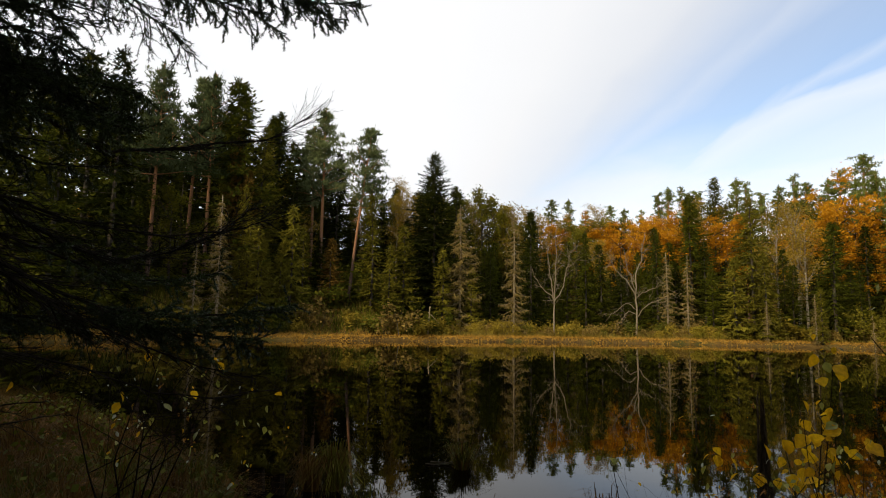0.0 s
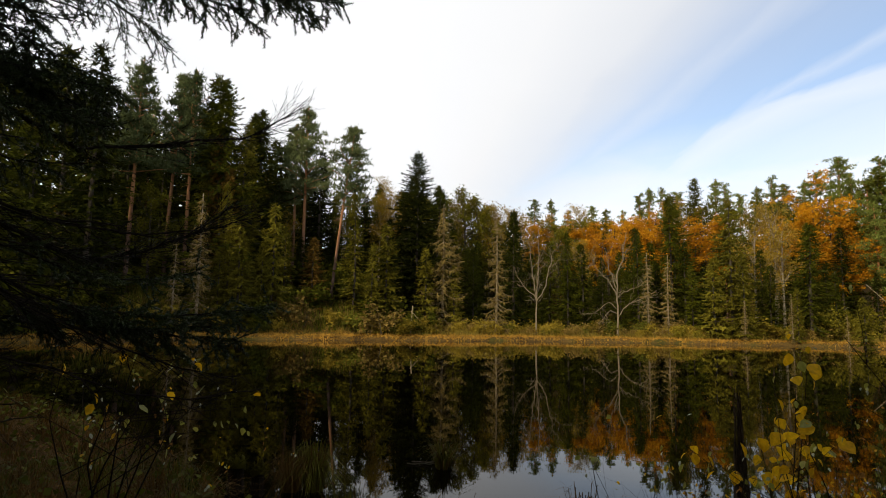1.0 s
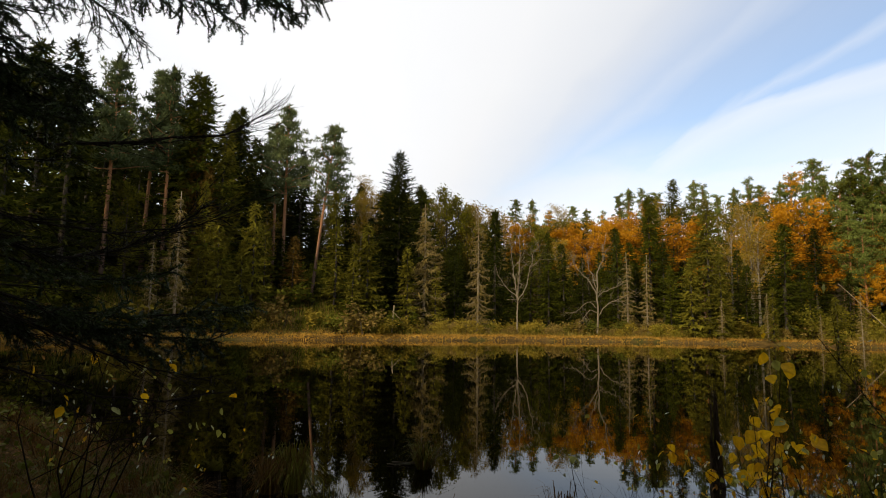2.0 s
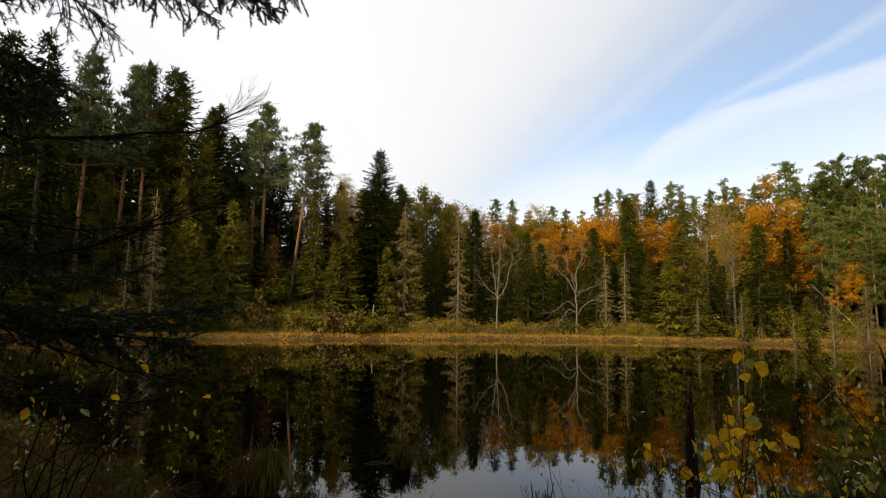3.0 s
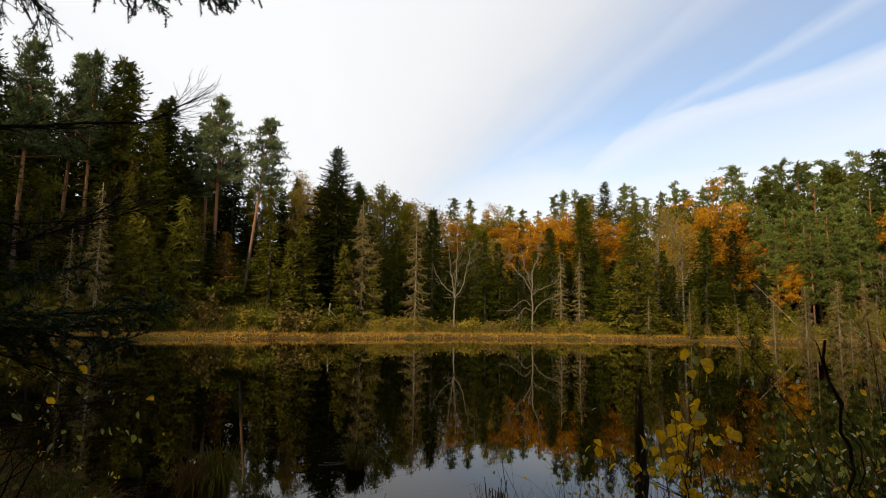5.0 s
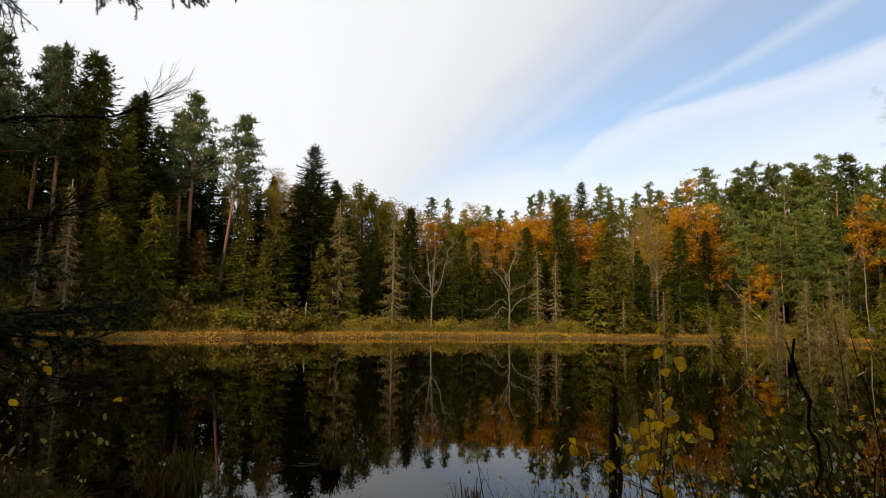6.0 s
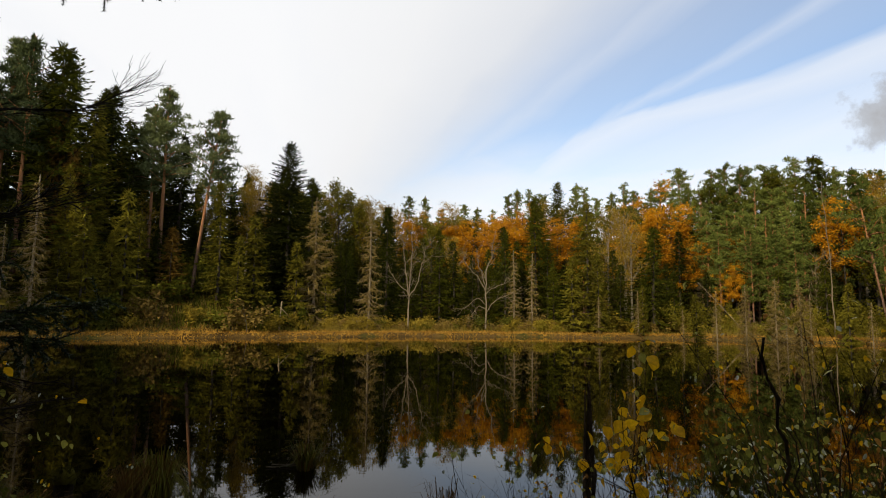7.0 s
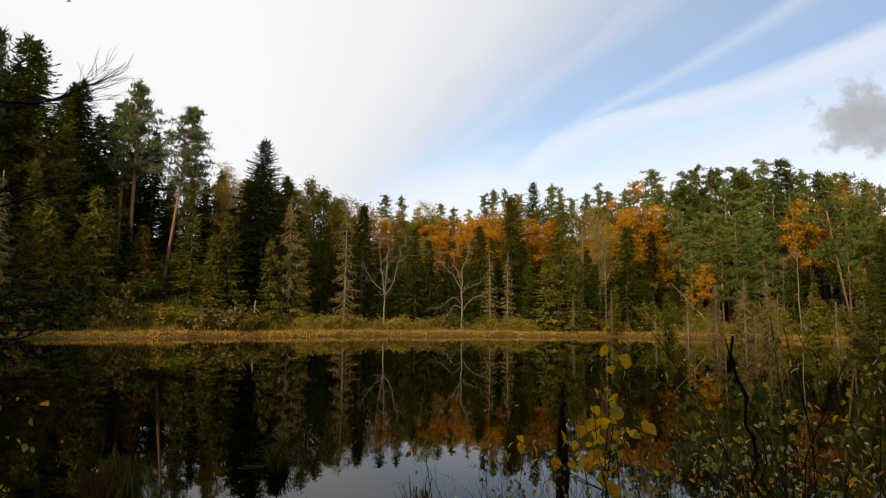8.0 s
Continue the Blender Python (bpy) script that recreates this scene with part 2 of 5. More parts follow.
# ---- mesh tools ----
class Shape:
    """Collects tubes, blades and leaves, then becomes one mesh."""

    def __init__(self):
        self.v, self.f, self.n = [], [], 0

    def add(self, verts, faces):
        self.v.append(np.asarray(verts, float).reshape(-1, 3))
        self.f.extend([[i + self.n for i in f] for f in faces])
        self.n += len(self.v[-1])

    def tube(self, path, radii, sides=5):
        path = np.asarray(path, float)
        way = np.gradient(path, axis=0)
        way /= np.linalg.norm(way, axis=1, keepdims=True) + 1e-9
        ref = np.array([0, 0, 1.0]) if abs(way[0][2]) < 0.8 else np.array([1.0, 0, 0])
        a = np.cross(way, ref)
        a /= np.linalg.norm(a, axis=1, keepdims=True) + 1e-9
        b = np.cross(way, a)
        ang = np.arange(sides) * 2 * np.pi / sides
        rings = path[:, None] + np.asarray(radii)[:, None, None] * (np.cos(ang)[None, :, None] * a[:, None] + np.sin(ang)[None, :, None] * b[:, None])
        k = len(path)
        faces = [[i * sides + j, i * sides + (j + 1) % sides, (i + 1) * sides + (j + 1) % sides, (i + 1) * sides + j] for i in range(k - 1) for j in range(sides)]
        faces += [list(range(sides))[::-1], [(k - 1) * sides + j for j in range(sides)]]
        self.add(rings.reshape(-1, 3), faces)

    def blades(self, root, tip, width, rng):
        """Pointed blades from root to tip, one triangle each."""
        root, tip = np.asarray(root, float), np.asarray(tip, float)
        side = np.cross(tip - root, rng.normal(size=root.shape))
        side *= (np.broadcast_to(width, len(root)) / 2 / (np.linalg.norm(side, axis=1) + 1e-9))[:, None]
        v = np.stack([root - side, root + side, tip], 1).reshape(-1, 3)
        self.add(v, np.arange(len(v)).reshape(-1, 3).tolist())

    def leaves(self, centre, size, rng, flat=0.0, long=1.5, corners=4):
        """Lozenge leaves (three-cornered ones for far crowns) round the given centres, turned at random; flat: how far they lie level."""
        centre = np.asarray(centre, float)
        n = len(centre)
        along = rng.normal(size=(n, 3))
        along[:, 2] *= 1 - flat
        along /= np.linalg.norm(along, axis=1, keepdims=True)
        side = np.cross(along, rng.normal(size=(n, 3)) * (1 - flat) + np.array([0, 0, 1.0]) * (flat + 0.01))
        side /= np.linalg.norm(side, axis=1, keepdims=True) + 1e-9
        s = np.broadcast_to(size, n)[:, None] * rng.uniform(0.6, 1.25, (n, 1))
        along, side = along * s * long / 2, side * s / 2
        ring = [centre - along, centre + side, centre + along, centre - side] if corners == 4 else [centre - along, centre + along * 0.6 + side, centre + along * 0.6 - side]
        v = np.stack(ring, 1).reshape(-1, 3)
        self.add(v, np.arange(len(v)).reshape(-1, corners).tolist())

    def mesh(self, name, material, smooth=False):
        me = bpy.data.meshes.new(name)
        me.from_pydata(np.concatenate(self.v).tolist() if self.v else [], [], self.f)
        me.materials.append(material)
        if smooth:
            me.polygons.foreach_set("use_smooth", [True] * len(me.polygons))
        return me


def part(name, shape, material, parent, label="", smooth=False):
    ob = new(name, shape.mesh(name, material, smooth))
    ob.parent = parent
    return tagged(ob, label)


def unit(v):
    return np.asarray(v, float) / (np.linalg.norm(v) + 1e-9)


def limb(shape, start, way, length, radius, rng, bend=0.25, lift=0.0, sides=5, steps=5, taper=0.35):
    """One crooked branch; gives its points."""
    pts, d, p = [np.asarray(start, float)], unit(way), np.asarray(start, float)
    for _ in range(steps):
        d = unit(d + rng.normal(size=3) * bend * 0.5 + np.array([0, 0, lift / steps]))
        p = p + d * length / steps
        pts.append(p)
    shape.tube(pts, np.linspace(radius, radius * taper, steps + 1), sides)
    return np.array(pts)


def branching(shape, start, way, length, radius, levels, rng, kids=4, spread=0.8, shrink=0.6, lift=0.15, bend=0.3, sides=5, first=0.3):
    """A limb with its side limbs; gives the points and ways of the finest twigs."""
    pts = limb(shape, start, way, length, radius, rng, bend, lift, sides, 5 if levels > 1 else 3)
    if levels <= 0:
        return [pts]
    ends = []
    for i in range(kids):
        u = first + (1 - first) * (i + rng.uniform(0.1, 0.9)) / kids
        k = min(int(u * (len(pts) - 1)), len(pts) - 2)
        base = pts[k] + (pts[k + 1] - pts[k]) * (u * (len(pts) - 1) - k)
        d = unit(pts[k + 1] - pts[k])
        out = unit(np.cross(d, rng.normal(size=3)))
        ends += branching(shape, base, d * (1 - spread * 0.5) + out * spread, length * shrink * (1.15 - 0.5 * u) * rng.uniform(0.7, 1.2), radius * (1 - 0.6 * u) * 0.6, levels - 1, rng, kids, spread, shrink, lift, bend, max(3, sides - 1), first)
    return ends


# ---- the lie of the land, round the camera's place ----
SHORE_AZ = (-60, -44, -35, -21, -10, 0, 10, 20, 30, 40, 50, 65, 80)
SHORE_FAR = (33, 40, 43, 45.5, 45.5, 49, 52, 54.5, 57, 58, 56, 50, 40)
NEAR_AZ = (-60, -44, -36, -30, -24, -18, 0, 25, 45, 65, 80)
SHORE_NEAR = (32, 15, 10.0, 6.8, 4.7, 3.7, 3.1, 3.6, 4.2, 8, 38)


def shore_far(a, x):
    return np.interp(a, SHORE_AZ, SHORE_FAR) + 0.5 * np.sin(x * 0.55) + 0.35 * np.sin(x * 1.3 + 1)


def ground_z(x, y):
    """Height of the land over the lake's surface; below zero in the lake."""
    x, y = np.asarray(x, float), np.asarray(y, float)
    a, r = np.degrees(np.arctan2(x, y)), np.hypot(x, y)
    far, near = shore_far(a, x), np.interp(a, NEAR_AZ, SHORE_NEAR) + 0.25 * np.sin(x * 2.1)
    wet = np.abs(a) < 80
    s = r - far
    slope = np.interp(a, (-40, -14, -6, 2, 15, 40), (0.42, 0.42, 0.20, 0.03, 0.05, 0.12))
    ledge = np.interp(a, (-40, -14, -6, 2, 40), (2, 2, 6, 12, 12))
    land_far = np.minimum(0.3, 0.12 + 0.4 * s) + 0.02 * np.clip(s, 0, 200) + slope * np.clip(s - ledge, 0, 20)
    land_near = 0.06 + np.clip(near - r, 0, 4) * 0.06 + 0.015 * np.clip(r - 6, 0, 60) * (r < near)
    land_far = land_far + np.interp(a, (-24, -12, -3, 4, 60), (0.0, 0.15, 0.3, 0.4, 0.45)) * np.clip(s - 19, 0, 30)
    lake = -np.minimum(np.minimum(r - near, far - r) * 0.3, 1.6)
    z = np.where(s >= 0, land_far, np.where(r <= near, land_near, lake))
    behind = 0.28 + 0.02 * np.clip(r - 1, 0, 150)
    z = np.where(wet, z, behind)
    z = np.where(r < 2.5, 0.29, z)
    z = z + np.where((z > 0) & (r < 12) & (r > 2.5), 0.05 * np.sin(x * 3.3 + 1.7 * np.sin(y * 2.1)) * np.sin(y * 3.9 + x), 0)
    return z + np.where(z > 0, 0.05 * np.sin(x * 1.7 + np.sin(y * 1.1) * 2) * np.cos(y * 1.3), 0)


radii = np.concatenate([np.arange(0.4, 8, 0.3), np.arange(8, 38, 1.5), np.arange(38, 80, 0.7), np.arange(80, 160, 5), np.geomspace(160, 3000, 14)])
angles = np.radians(np.concatenate([np.arange(-84, 84, 1.0), np.arange(84, 276, 6.0)]))
count = len(angles)
gx, gy = radii[:, None] * np.sin(angles)[None], radii[:, None] * np.cos(angles)[None]
gz = ground_z(gx, gy)
land = Shape()
land.add(np.stack([gx, gy, gz], -1).reshape(-1, 3), [[i * count + j, i * count + (j + 1) % count, (i + 1) * count + (j + 1) % count, (i + 1) * count + j] for i in range(len(radii) - 1) for j in range(count)])
land.add([(0, 0, float(np.mean(gz[0])))] + [(gx[0][j], gy[0][j], gz[0][j]) for j in range(count)], [[0, 1 + (j + 1) % count, 1 + j] for j in range(count)])
ground = new("ground", land.mesh("ground", GROUND, True))
tagged(ground, "brown forest floor with moss and leaf litter round a lake", "ground", kind="structure")

sheet = Shape()
rim = [(r * math.sin(radians(a)), r * math.cos(radians(a)), 0.0) for a, r in [(a, float(np.interp(a, SHORE_AZ, SHORE_FAR)) + 2.5) for a in range(-80, 81, 4)] + [(a, max(float(np.interp(a, NEAR_AZ, SHORE_NEAR)) - 1.5, 1.0)) for a in range(80, -81, -4)]]
sheet.add(rim, [list(range(len(rim)))[::-1]])
water = new("water", sheet.mesh("water", WATER))
tagged(water, "still dark peaty lake water mirroring the autumn forest", "lake", kind="structure")

# ---- trees of the far shore: one of each make, then copies ----
def trunk_path(h, rng, lean=0.0, wobble=0.12):
    z = np.linspace(-0.4, h, 9)
    k = rng.normal(size=2) * wobble
    x = lean * z + k[0] * np.sin(z / h * 3.0)
    y = k[1] * np.sin(z / h * 2.3 + 1) - k[1] * math.sin(1)
    return np.stack([x, y, z], 1)


def spruce(seed, h, r, needles, droop=0.5, thin=0.0, bare=0.03, label="", limbs=0.15, dense=1.0):
    """A spruce: whorls of boughs, each a fan of hanging branchlets, round a darker heart; dense above 1 for trees of the front rows."""
    rng = np.random.default_rng(seed)
    tree = new("spruce")
    axis = trunk_path(h, rng, 0, 0.08)
    wood = Shape()
    wood.tube(axis, np.linspace(0.011 * h + 0.03, 0.012, 9), 7)
    crown = Shape()
    roots, tips, widths = [], [], []
    fine = dense > 1
    z = bare * h
    lop = rng.uniform(0, 2 * np.pi)
    while z < h * 0.985:
        up = z / h
        reach = r * (1 - up) ** 0.68 * (0.8 + 0.2 * min(1, up * 5)) * rng.uniform(0.78, 1.12)
        for b in range(int(rng.integers(5, 8) * (1.7 if dense > 1.8 else 1.0))):
            if rng.random() < thin:
                continue
            az = rng.uniform(0, 2 * np.pi)
            ln = reach * (1.16 - 0.6 * rng.random() ** 1.8) * (1 + 0.14 * math.cos(az - lop)) + 0.1
            out = np.array([math.cos(az), math.sin(az), 0.0])
            base = np.array([np.interp(z, axis[:, 2], axis[:, 0]), np.interp(z, axis[:, 2], axis[:, 1]), z])
            sag = droop * (0.8 - 0.9 * up) * rng.uniform(0.7, 1.3)
            side = np.cross(out, (0, 0, 1.0))

            def along(u):
                return base + out * (u * ln)[:, None] + np.array([0, 0, 1.0]) * (-sag * ln * u + 0.42 * sag * ln * u ** 3 + (0.1 * up + 0.22 * up ** 4) * ln * u)[:, None]

            # the dark heart of the bough
            n = 3 if fine else 4
            p = along(rng.uniform(0.02, 0.55, n))
            roots.append(p)
            tips.append(p + out * rng.uniform(0.15, 0.5, (n, 1)) + side * rng.uniform(-0.4, 0.4, (n, 1)) + np.array([0, 0, -1.0]) * rng.uniform(0.1, 0.5, (n, 1)))
            widths.append(rng.uniform(0.3, 0.5, n) * (1 - 0.75 * up) * (1.0 if fine else 1.4))
            # branchlets either side, longest in the middle of the fan, hanging at their ends
            n = max(3, int(ln / (0.2 / dense if fine else 0.36)))
            u = 0.2 + 0.8 * (np.arange(n) + rng.uniform(0, 1, n)) / n
            p = along(u)
            for sgn in (-1, 1):
                ways = out * rng.uniform(0.45, 0.95, (n, 1)) + side * sgn * rng.uniform(0.25, 0.9, (n, 1)) + np.array([0, 0, 1.0]) * (rng.uniform(-0.5, 0.08, (n, 1)) + 0.2 * up)
                length = (0.2 + 0.32 * (1 - np.abs(u - 0.45)))[:, None] * rng.uniform(0.6, 1.15, (n, 1)) * (0.34 + 0.66 * (1 - up) ** 0.7) * (1.0 if fine else 1.35)
                roots.append(p)
                tips.append(p + ways * length)
                widths.append(rng.uniform(0.06, 0.13, n) * (1.0 if fine else 2.0) * (1 - 0.4 * up))
            if fine:
                n = max(2, n // 2)
                hang_at = along(rng.uniform(0.35, 1.0, n))
                roots.append(hang_at)
                tips.append(hang_at + rng.normal(size=(n, 3)) * 0.07 + np.array([0, 0, -1.0]) * rng.uniform(0.1, 0.34, (n, 1)) * (1 - 0.7 * up))
                widths.append(rng.uniform(0.05, 0.1, n))
            end = along(np.array([0.93, 0.96, 1.0]))
            roots.append(end)
            tips.append(end + out * 0.2 * (1 - 0.4 * up) + side * np.array([[-0.1], [0.1], [0.0]]) * (1 - 0.6 * up) + np.array([0, 0, 0.02 + 0.1 * up]))
            widths.append(np.full(3, 0.07))
            if rng.random() < limbs:
                wood.tube(along(np.array([0, 0.45, 0.9])), [0.03, 0.02, 0.008], 3)
        z += rng.uniform(0.24, 0.4) * (1.25 - 0.65 * up) * (1.0 if fine else 1.5)
    crown.blades(np.concatenate(roots), np.concatenate(tips), np.concatenate(widths), rng)
    top = np.array([axis[-1]] * 16)
    crown.blades(top - np.array([0, 0, 0.7]) * rng.random((16, 1)), top + rng.normal(size=(16, 3)) * np.array([0.13, 0.13, 0.05]) + np.array([0, 0, 0.1]), 0.06, rng)
    part("trunk", wood, BARK_SPRUCE, tree, smooth=True)
    part("crown", crown, needles, tree)
    tree["full"] = h
    return tagged(tree, label, "spruce tree", "trees on the far shore")


def dead_spruce(seed, h, r, fuzz=1.0, label=""):
    """A dying spruce: pale trunk, drooping bare branches hung with grey lichen."""
    rng = np.random.default_rng(seed)
    tree = new("dead_spruce")
    axis = trunk_path(h, rng, 0, 0.1)
    wood, crown = Shape(), Shape()
    boughs = wood
    wood.tube(axis, np.linspace(0.010 * h + 0.02, 0.02, 9), 7)
    z, roots, tips = 0.04 * h, [], []
    while z < h * 0.98:
        up = z / h
        for b in range(int(rng.integers(6, 9))):
            az = rng.uniform(0, 2 * np.pi)
            ln = (r * (1 - up) ** 0.8 + 0.12) * rng.uniform(0.35, 1.15)
            fall = rng.uniform(0.55, 1.1)
            out = np.array([math.cos(az), math.sin(az), 0.0])
            base = np.array([np.interp(z, axis[:, 2], axis[:, 0]), np.interp(z, axis[:, 2], axis[:, 1]), z])
            u = np.linspace(0, 1, 4)
            pts = base + out * (u * ln)[:, None] + np.array([0, 0, 1.0]) * (-fall * ln * u + 0.55 * ln * u ** 2.5)[:, None]
            boughs.tube(pts, np.linspace(0.022, 0.006, 4), 3)
            n = max(3, int(ln * 9 * fuzz))
            k = rng.uniform(0.15, 1, n)
            p = base + out * (k * ln)[:, None] + np.array([0, 0, 1.0]) * (-fall * ln * k + 0.55 * ln * k ** 2.5)[:, None]
            roots.append(p)
            tips.append(p + (rng.normal(size=(n, 3)) * 0.5 + out * 0.5 + np.array([0, 0, -0.75])) * rng.uniform(0.12, 0.36, (n, 1)))
        z += rng.uniform(0.25, 0.45)
    crown.blades(np.concatenate(roots), np.concatenate(tips), 0.055, rng)
    part("trunk", wood, BARK_PALE, tree, smooth=True)
    part("crown", crown, NEEDLE_DEAD, tree, "grey drooping twigs hung with lichen")
    tree["full"] = h
    return tagged(tree, label, "dead tree", "trees on the far shore")


def pine(seed, h, crown_from=0.55, spread=2.3, lean=0.0, girth=1.0, label="", dense=1.0, needles=None, full=0.78):
    """A pine: bare trunk, then crooked limbs that carry flat plates of needle tufts."""
    rng = np.random.default_rng(seed)
    tree = new("pine")
    axis = trunk_path(h, rng, lean, 0.16)
    wood, crown = Shape(), Shape()
    wood.tube(axis, np.linspace((0.008 * h + 0.05) * girth, 0.05, 9), 8)
    pads, sizes = [], []
    z = crown_from * h
    while z < h * 0.97:
        up = (z / h - crown_from) / (1 - crown_from)
        reach = spread * (1 - up) ** full * (0.6 + 0.4 * min(1, up * 3.5)) * rng.uniform(0.7, 1.1) + 0.12
        for b in range(int(rng.integers(3, 6))):
            az, ln = rng.uniform(0, 2 * np.pi), reach * rng.uniform(0.3, 1.2)
            out = np.array([math.cos(az), math.sin(az), rng.uniform(-0.05, 0.35) + 0.7 * up + 0.9 * up ** 5])
            base = np.array([np.interp(z, axis[:, 2], axis[:, 0]), np.interp(z, axis[:, 2], axis[:, 1]), z])
            pts = limb(wood if b < 2 else Shape(), base, out, ln, 0.04 + 0.02 * (1 - up), rng, 0.3, 0.25, 3, 3, 0.3)
            for k in range(3 + int(ln * 2.2 * dense)):
                j = 1 - 0.75 * rng.random() ** 1.6
                i = min(int(j * 3), 2)
                pads.append(pts[i] + (pts[i + 1] - pts[i]) * (j * 3 - i) + rng.normal(size=3) * np.array([0.26, 0.26, 0.09]))
                sizes.append(rng.uniform(0.3, 0.62) * (1 - 0.45 * up))
        z += rng.uniform(0.45, 0.85) * (1 - 0.25 * up) / dense ** 0.8
    for k in range(5):
        pads.append(axis[-1] - np.array([0, 0, 0.2 * k]) + rng.normal(size=3) * 0.07)
        sizes.append(0.1 + 0.03 * k)
    pads, sizes = np.array(pads), np.array(sizes)
    # each pad is a flat cushion of needle tufts that point up and outward
    k = int(15.5 * dense ** 0.5)
    big = np.repeat(sizes, k)[:, None]
    way = rng.normal(size=(len(pads) * k, 3)) + np.array([0, 0, 0.25])
    way /= np.linalg.norm(way, axis=1, keepdims=True)
    root = np.repeat(pads, k, 0) + way * np.array([1.0, 1.0, 0.42]) * big * rng.uniform(0.25, 0.95, big.shape)
    tip = root + (way * 0.6 + rng.normal(size=way.shape) * 0.45 + np.array([0, 0, 0.45])) * rng.uniform(0.16, 0.32, big.shape)
    crown.blades(root, tip, rng.uniform(0.09, 0.15, len(root)) / dense ** 0.5, rng)
    for b in range(int(rng.integers(4, 9))):
        zz = rng.uniform(0.6, 1.0) * crown_from * h
        az = rng.uniform(0, 2 * np.pi)
        limb(wood, (np.interp(zz, axis[:, 2], axis[:, 0]), np.interp(zz, axis[:, 2], axis[:, 1]), zz), (math.cos(az), math.sin(az), -0.1), rng.uniform(0.3, 1.0), 0.025, rng, 0.4, -0.2, 3, 3)
    part("trunk", wood, BARK_PINE, tree, "tall bare trunk with orange upper bark", True)
    part("crown", crown, needles or NEEDLE_PINE, tree)
    tree["full"] = h
    return tagged(tree, label, "pine tree", "trees on the far shore")


def broadleaf(seed, h, leaf, trunk_bark, leaf_size=0.26, count=2600, crown_from=0.3, spread=0.55, steep=0.9, gaps=0.3, name="maple", label="", fork=7):
    rng = np.random.default_rng(seed)
    tree = new(name)
    axis = trunk_path(h * 0.9, rng, 0, 0.2)
    wood, crown = Shape(), Shape()
    boughs = wood
    wood.tube(axis, np.linspace(0.012 * h + 0.03, 0.03, 9), 7)
    ends = []
    for i in range(fork * 2):
        z = h * (crown_from + (0.88 - crown_from) * (i + rng.random()) / (fork * 2))
        az = i * 2.4 + rng.uniform(-0.5, 0.5)
        up = (z / h - crown_from) / (1 - crown_from)
        ln = h * spread * 0.5 * (math.sin(math.pi * (0.25 + 0.65 * up)) + 0.15) * rng.uniform(0.7, 1.15)
        base = (np.interp(z, axis[:, 2], axis[:, 0]), np.interp(z, axis[:, 2], axis[:, 1]), z)
        ends += branching(boughs, base, (math.cos(az), math.sin(az), steep), ln, 0.05, 1, rng, 4, 0.7, 0.6, 0.2, 0.35, 4, 0.25)
    pts = np.concatenate(ends)
    pts = pts[rng.random(len(pts)) > gaps]
    heart = pts[rng.integers(0, len(pts), count // 14)] + rng.normal(size=(count // 14, 3)) * h * 0.012
    pick = heart[rng.integers(0, len(heart), int(count * 1.6))]
    crown.leaves(pick + rng.normal(size=pick.shape) * np.array([0.3, 0.3, 0.2]), leaf_size * 0.92, rng, 0.45, 1.1, 3)
    part("trunk", wood, trunk_bark, tree, smooth=True)
    part("crown", crown, leaf, tree)
    tree["full"] = h
    return tagged(tree, label, name + " tree", "trees on the far shore")


def shrub(seed, h, r, leaf, count=700, size=0.13, label=""):
    rng = np.random.default_rng(seed)
    bush = new("shrub")
    crown = Shape()
    ends = []
    for i in range(6):
        wood = Shape()
        az = rng.uniform(0, 2 * np.pi)
        ends += branching(wood, (0.25 * r * math.cos(az), 0.25 * r * math.sin(az), -0.1), (math.cos(az) * r / h * rng.uniform(0.2, 1.0), math.sin(az) * r / h * rng.uniform(0.2, 1.0), 1), h * rng.uniform(0.55, 0.95), 0.022, 1, rng, 4, 0.6, 0.5, 0.25, 0.3, 3, 0.3)
        if i < 2:
            part("stem", wood, BARK_SPRUCE, bush)
    pts = np.concatenate(ends)
    pick = pts[rng.integers(0, len(pts), count)]
    crown.leaves(pick + rng.normal(size=pick.shape) * 0.14, size * 1.2, rng, 0.1, 1.4, 3)
    part("crown", crown, leaf, bush)
    bush["full"] = h
    return tagged(bush, label, "shrub", "shrubs along the far shore")


def stand(kinds, rows, spread=(0.9, 1.1), seed=1, tall=False):
    """Copies of the given makes at (x, y, top over the lake; tall: own height); the first use of each is the original itself."""
    rng = np.random.default_rng(seed)
    used = set()
    for i, (x, y, h) in enumerate(rows):
        make = kinds[i % len(kinds)]
        k = (h if tall else h - float(ground_z(x, y))) / make["full"]
        w = k * rng.uniform(*spread)
        m = pose(x, y, float(ground_z(x, y)), 0, 0, rng.uniform(0, 360)) @ Matrix.Diagonal((w, w, k, 1))
        if make.name in used:
            copy_thing(make, m @ Matrix.Diagonal([1 / v for v in make.scale] + [1]))
        else:
            used.add(make.name)
            make.matrix_basis = m


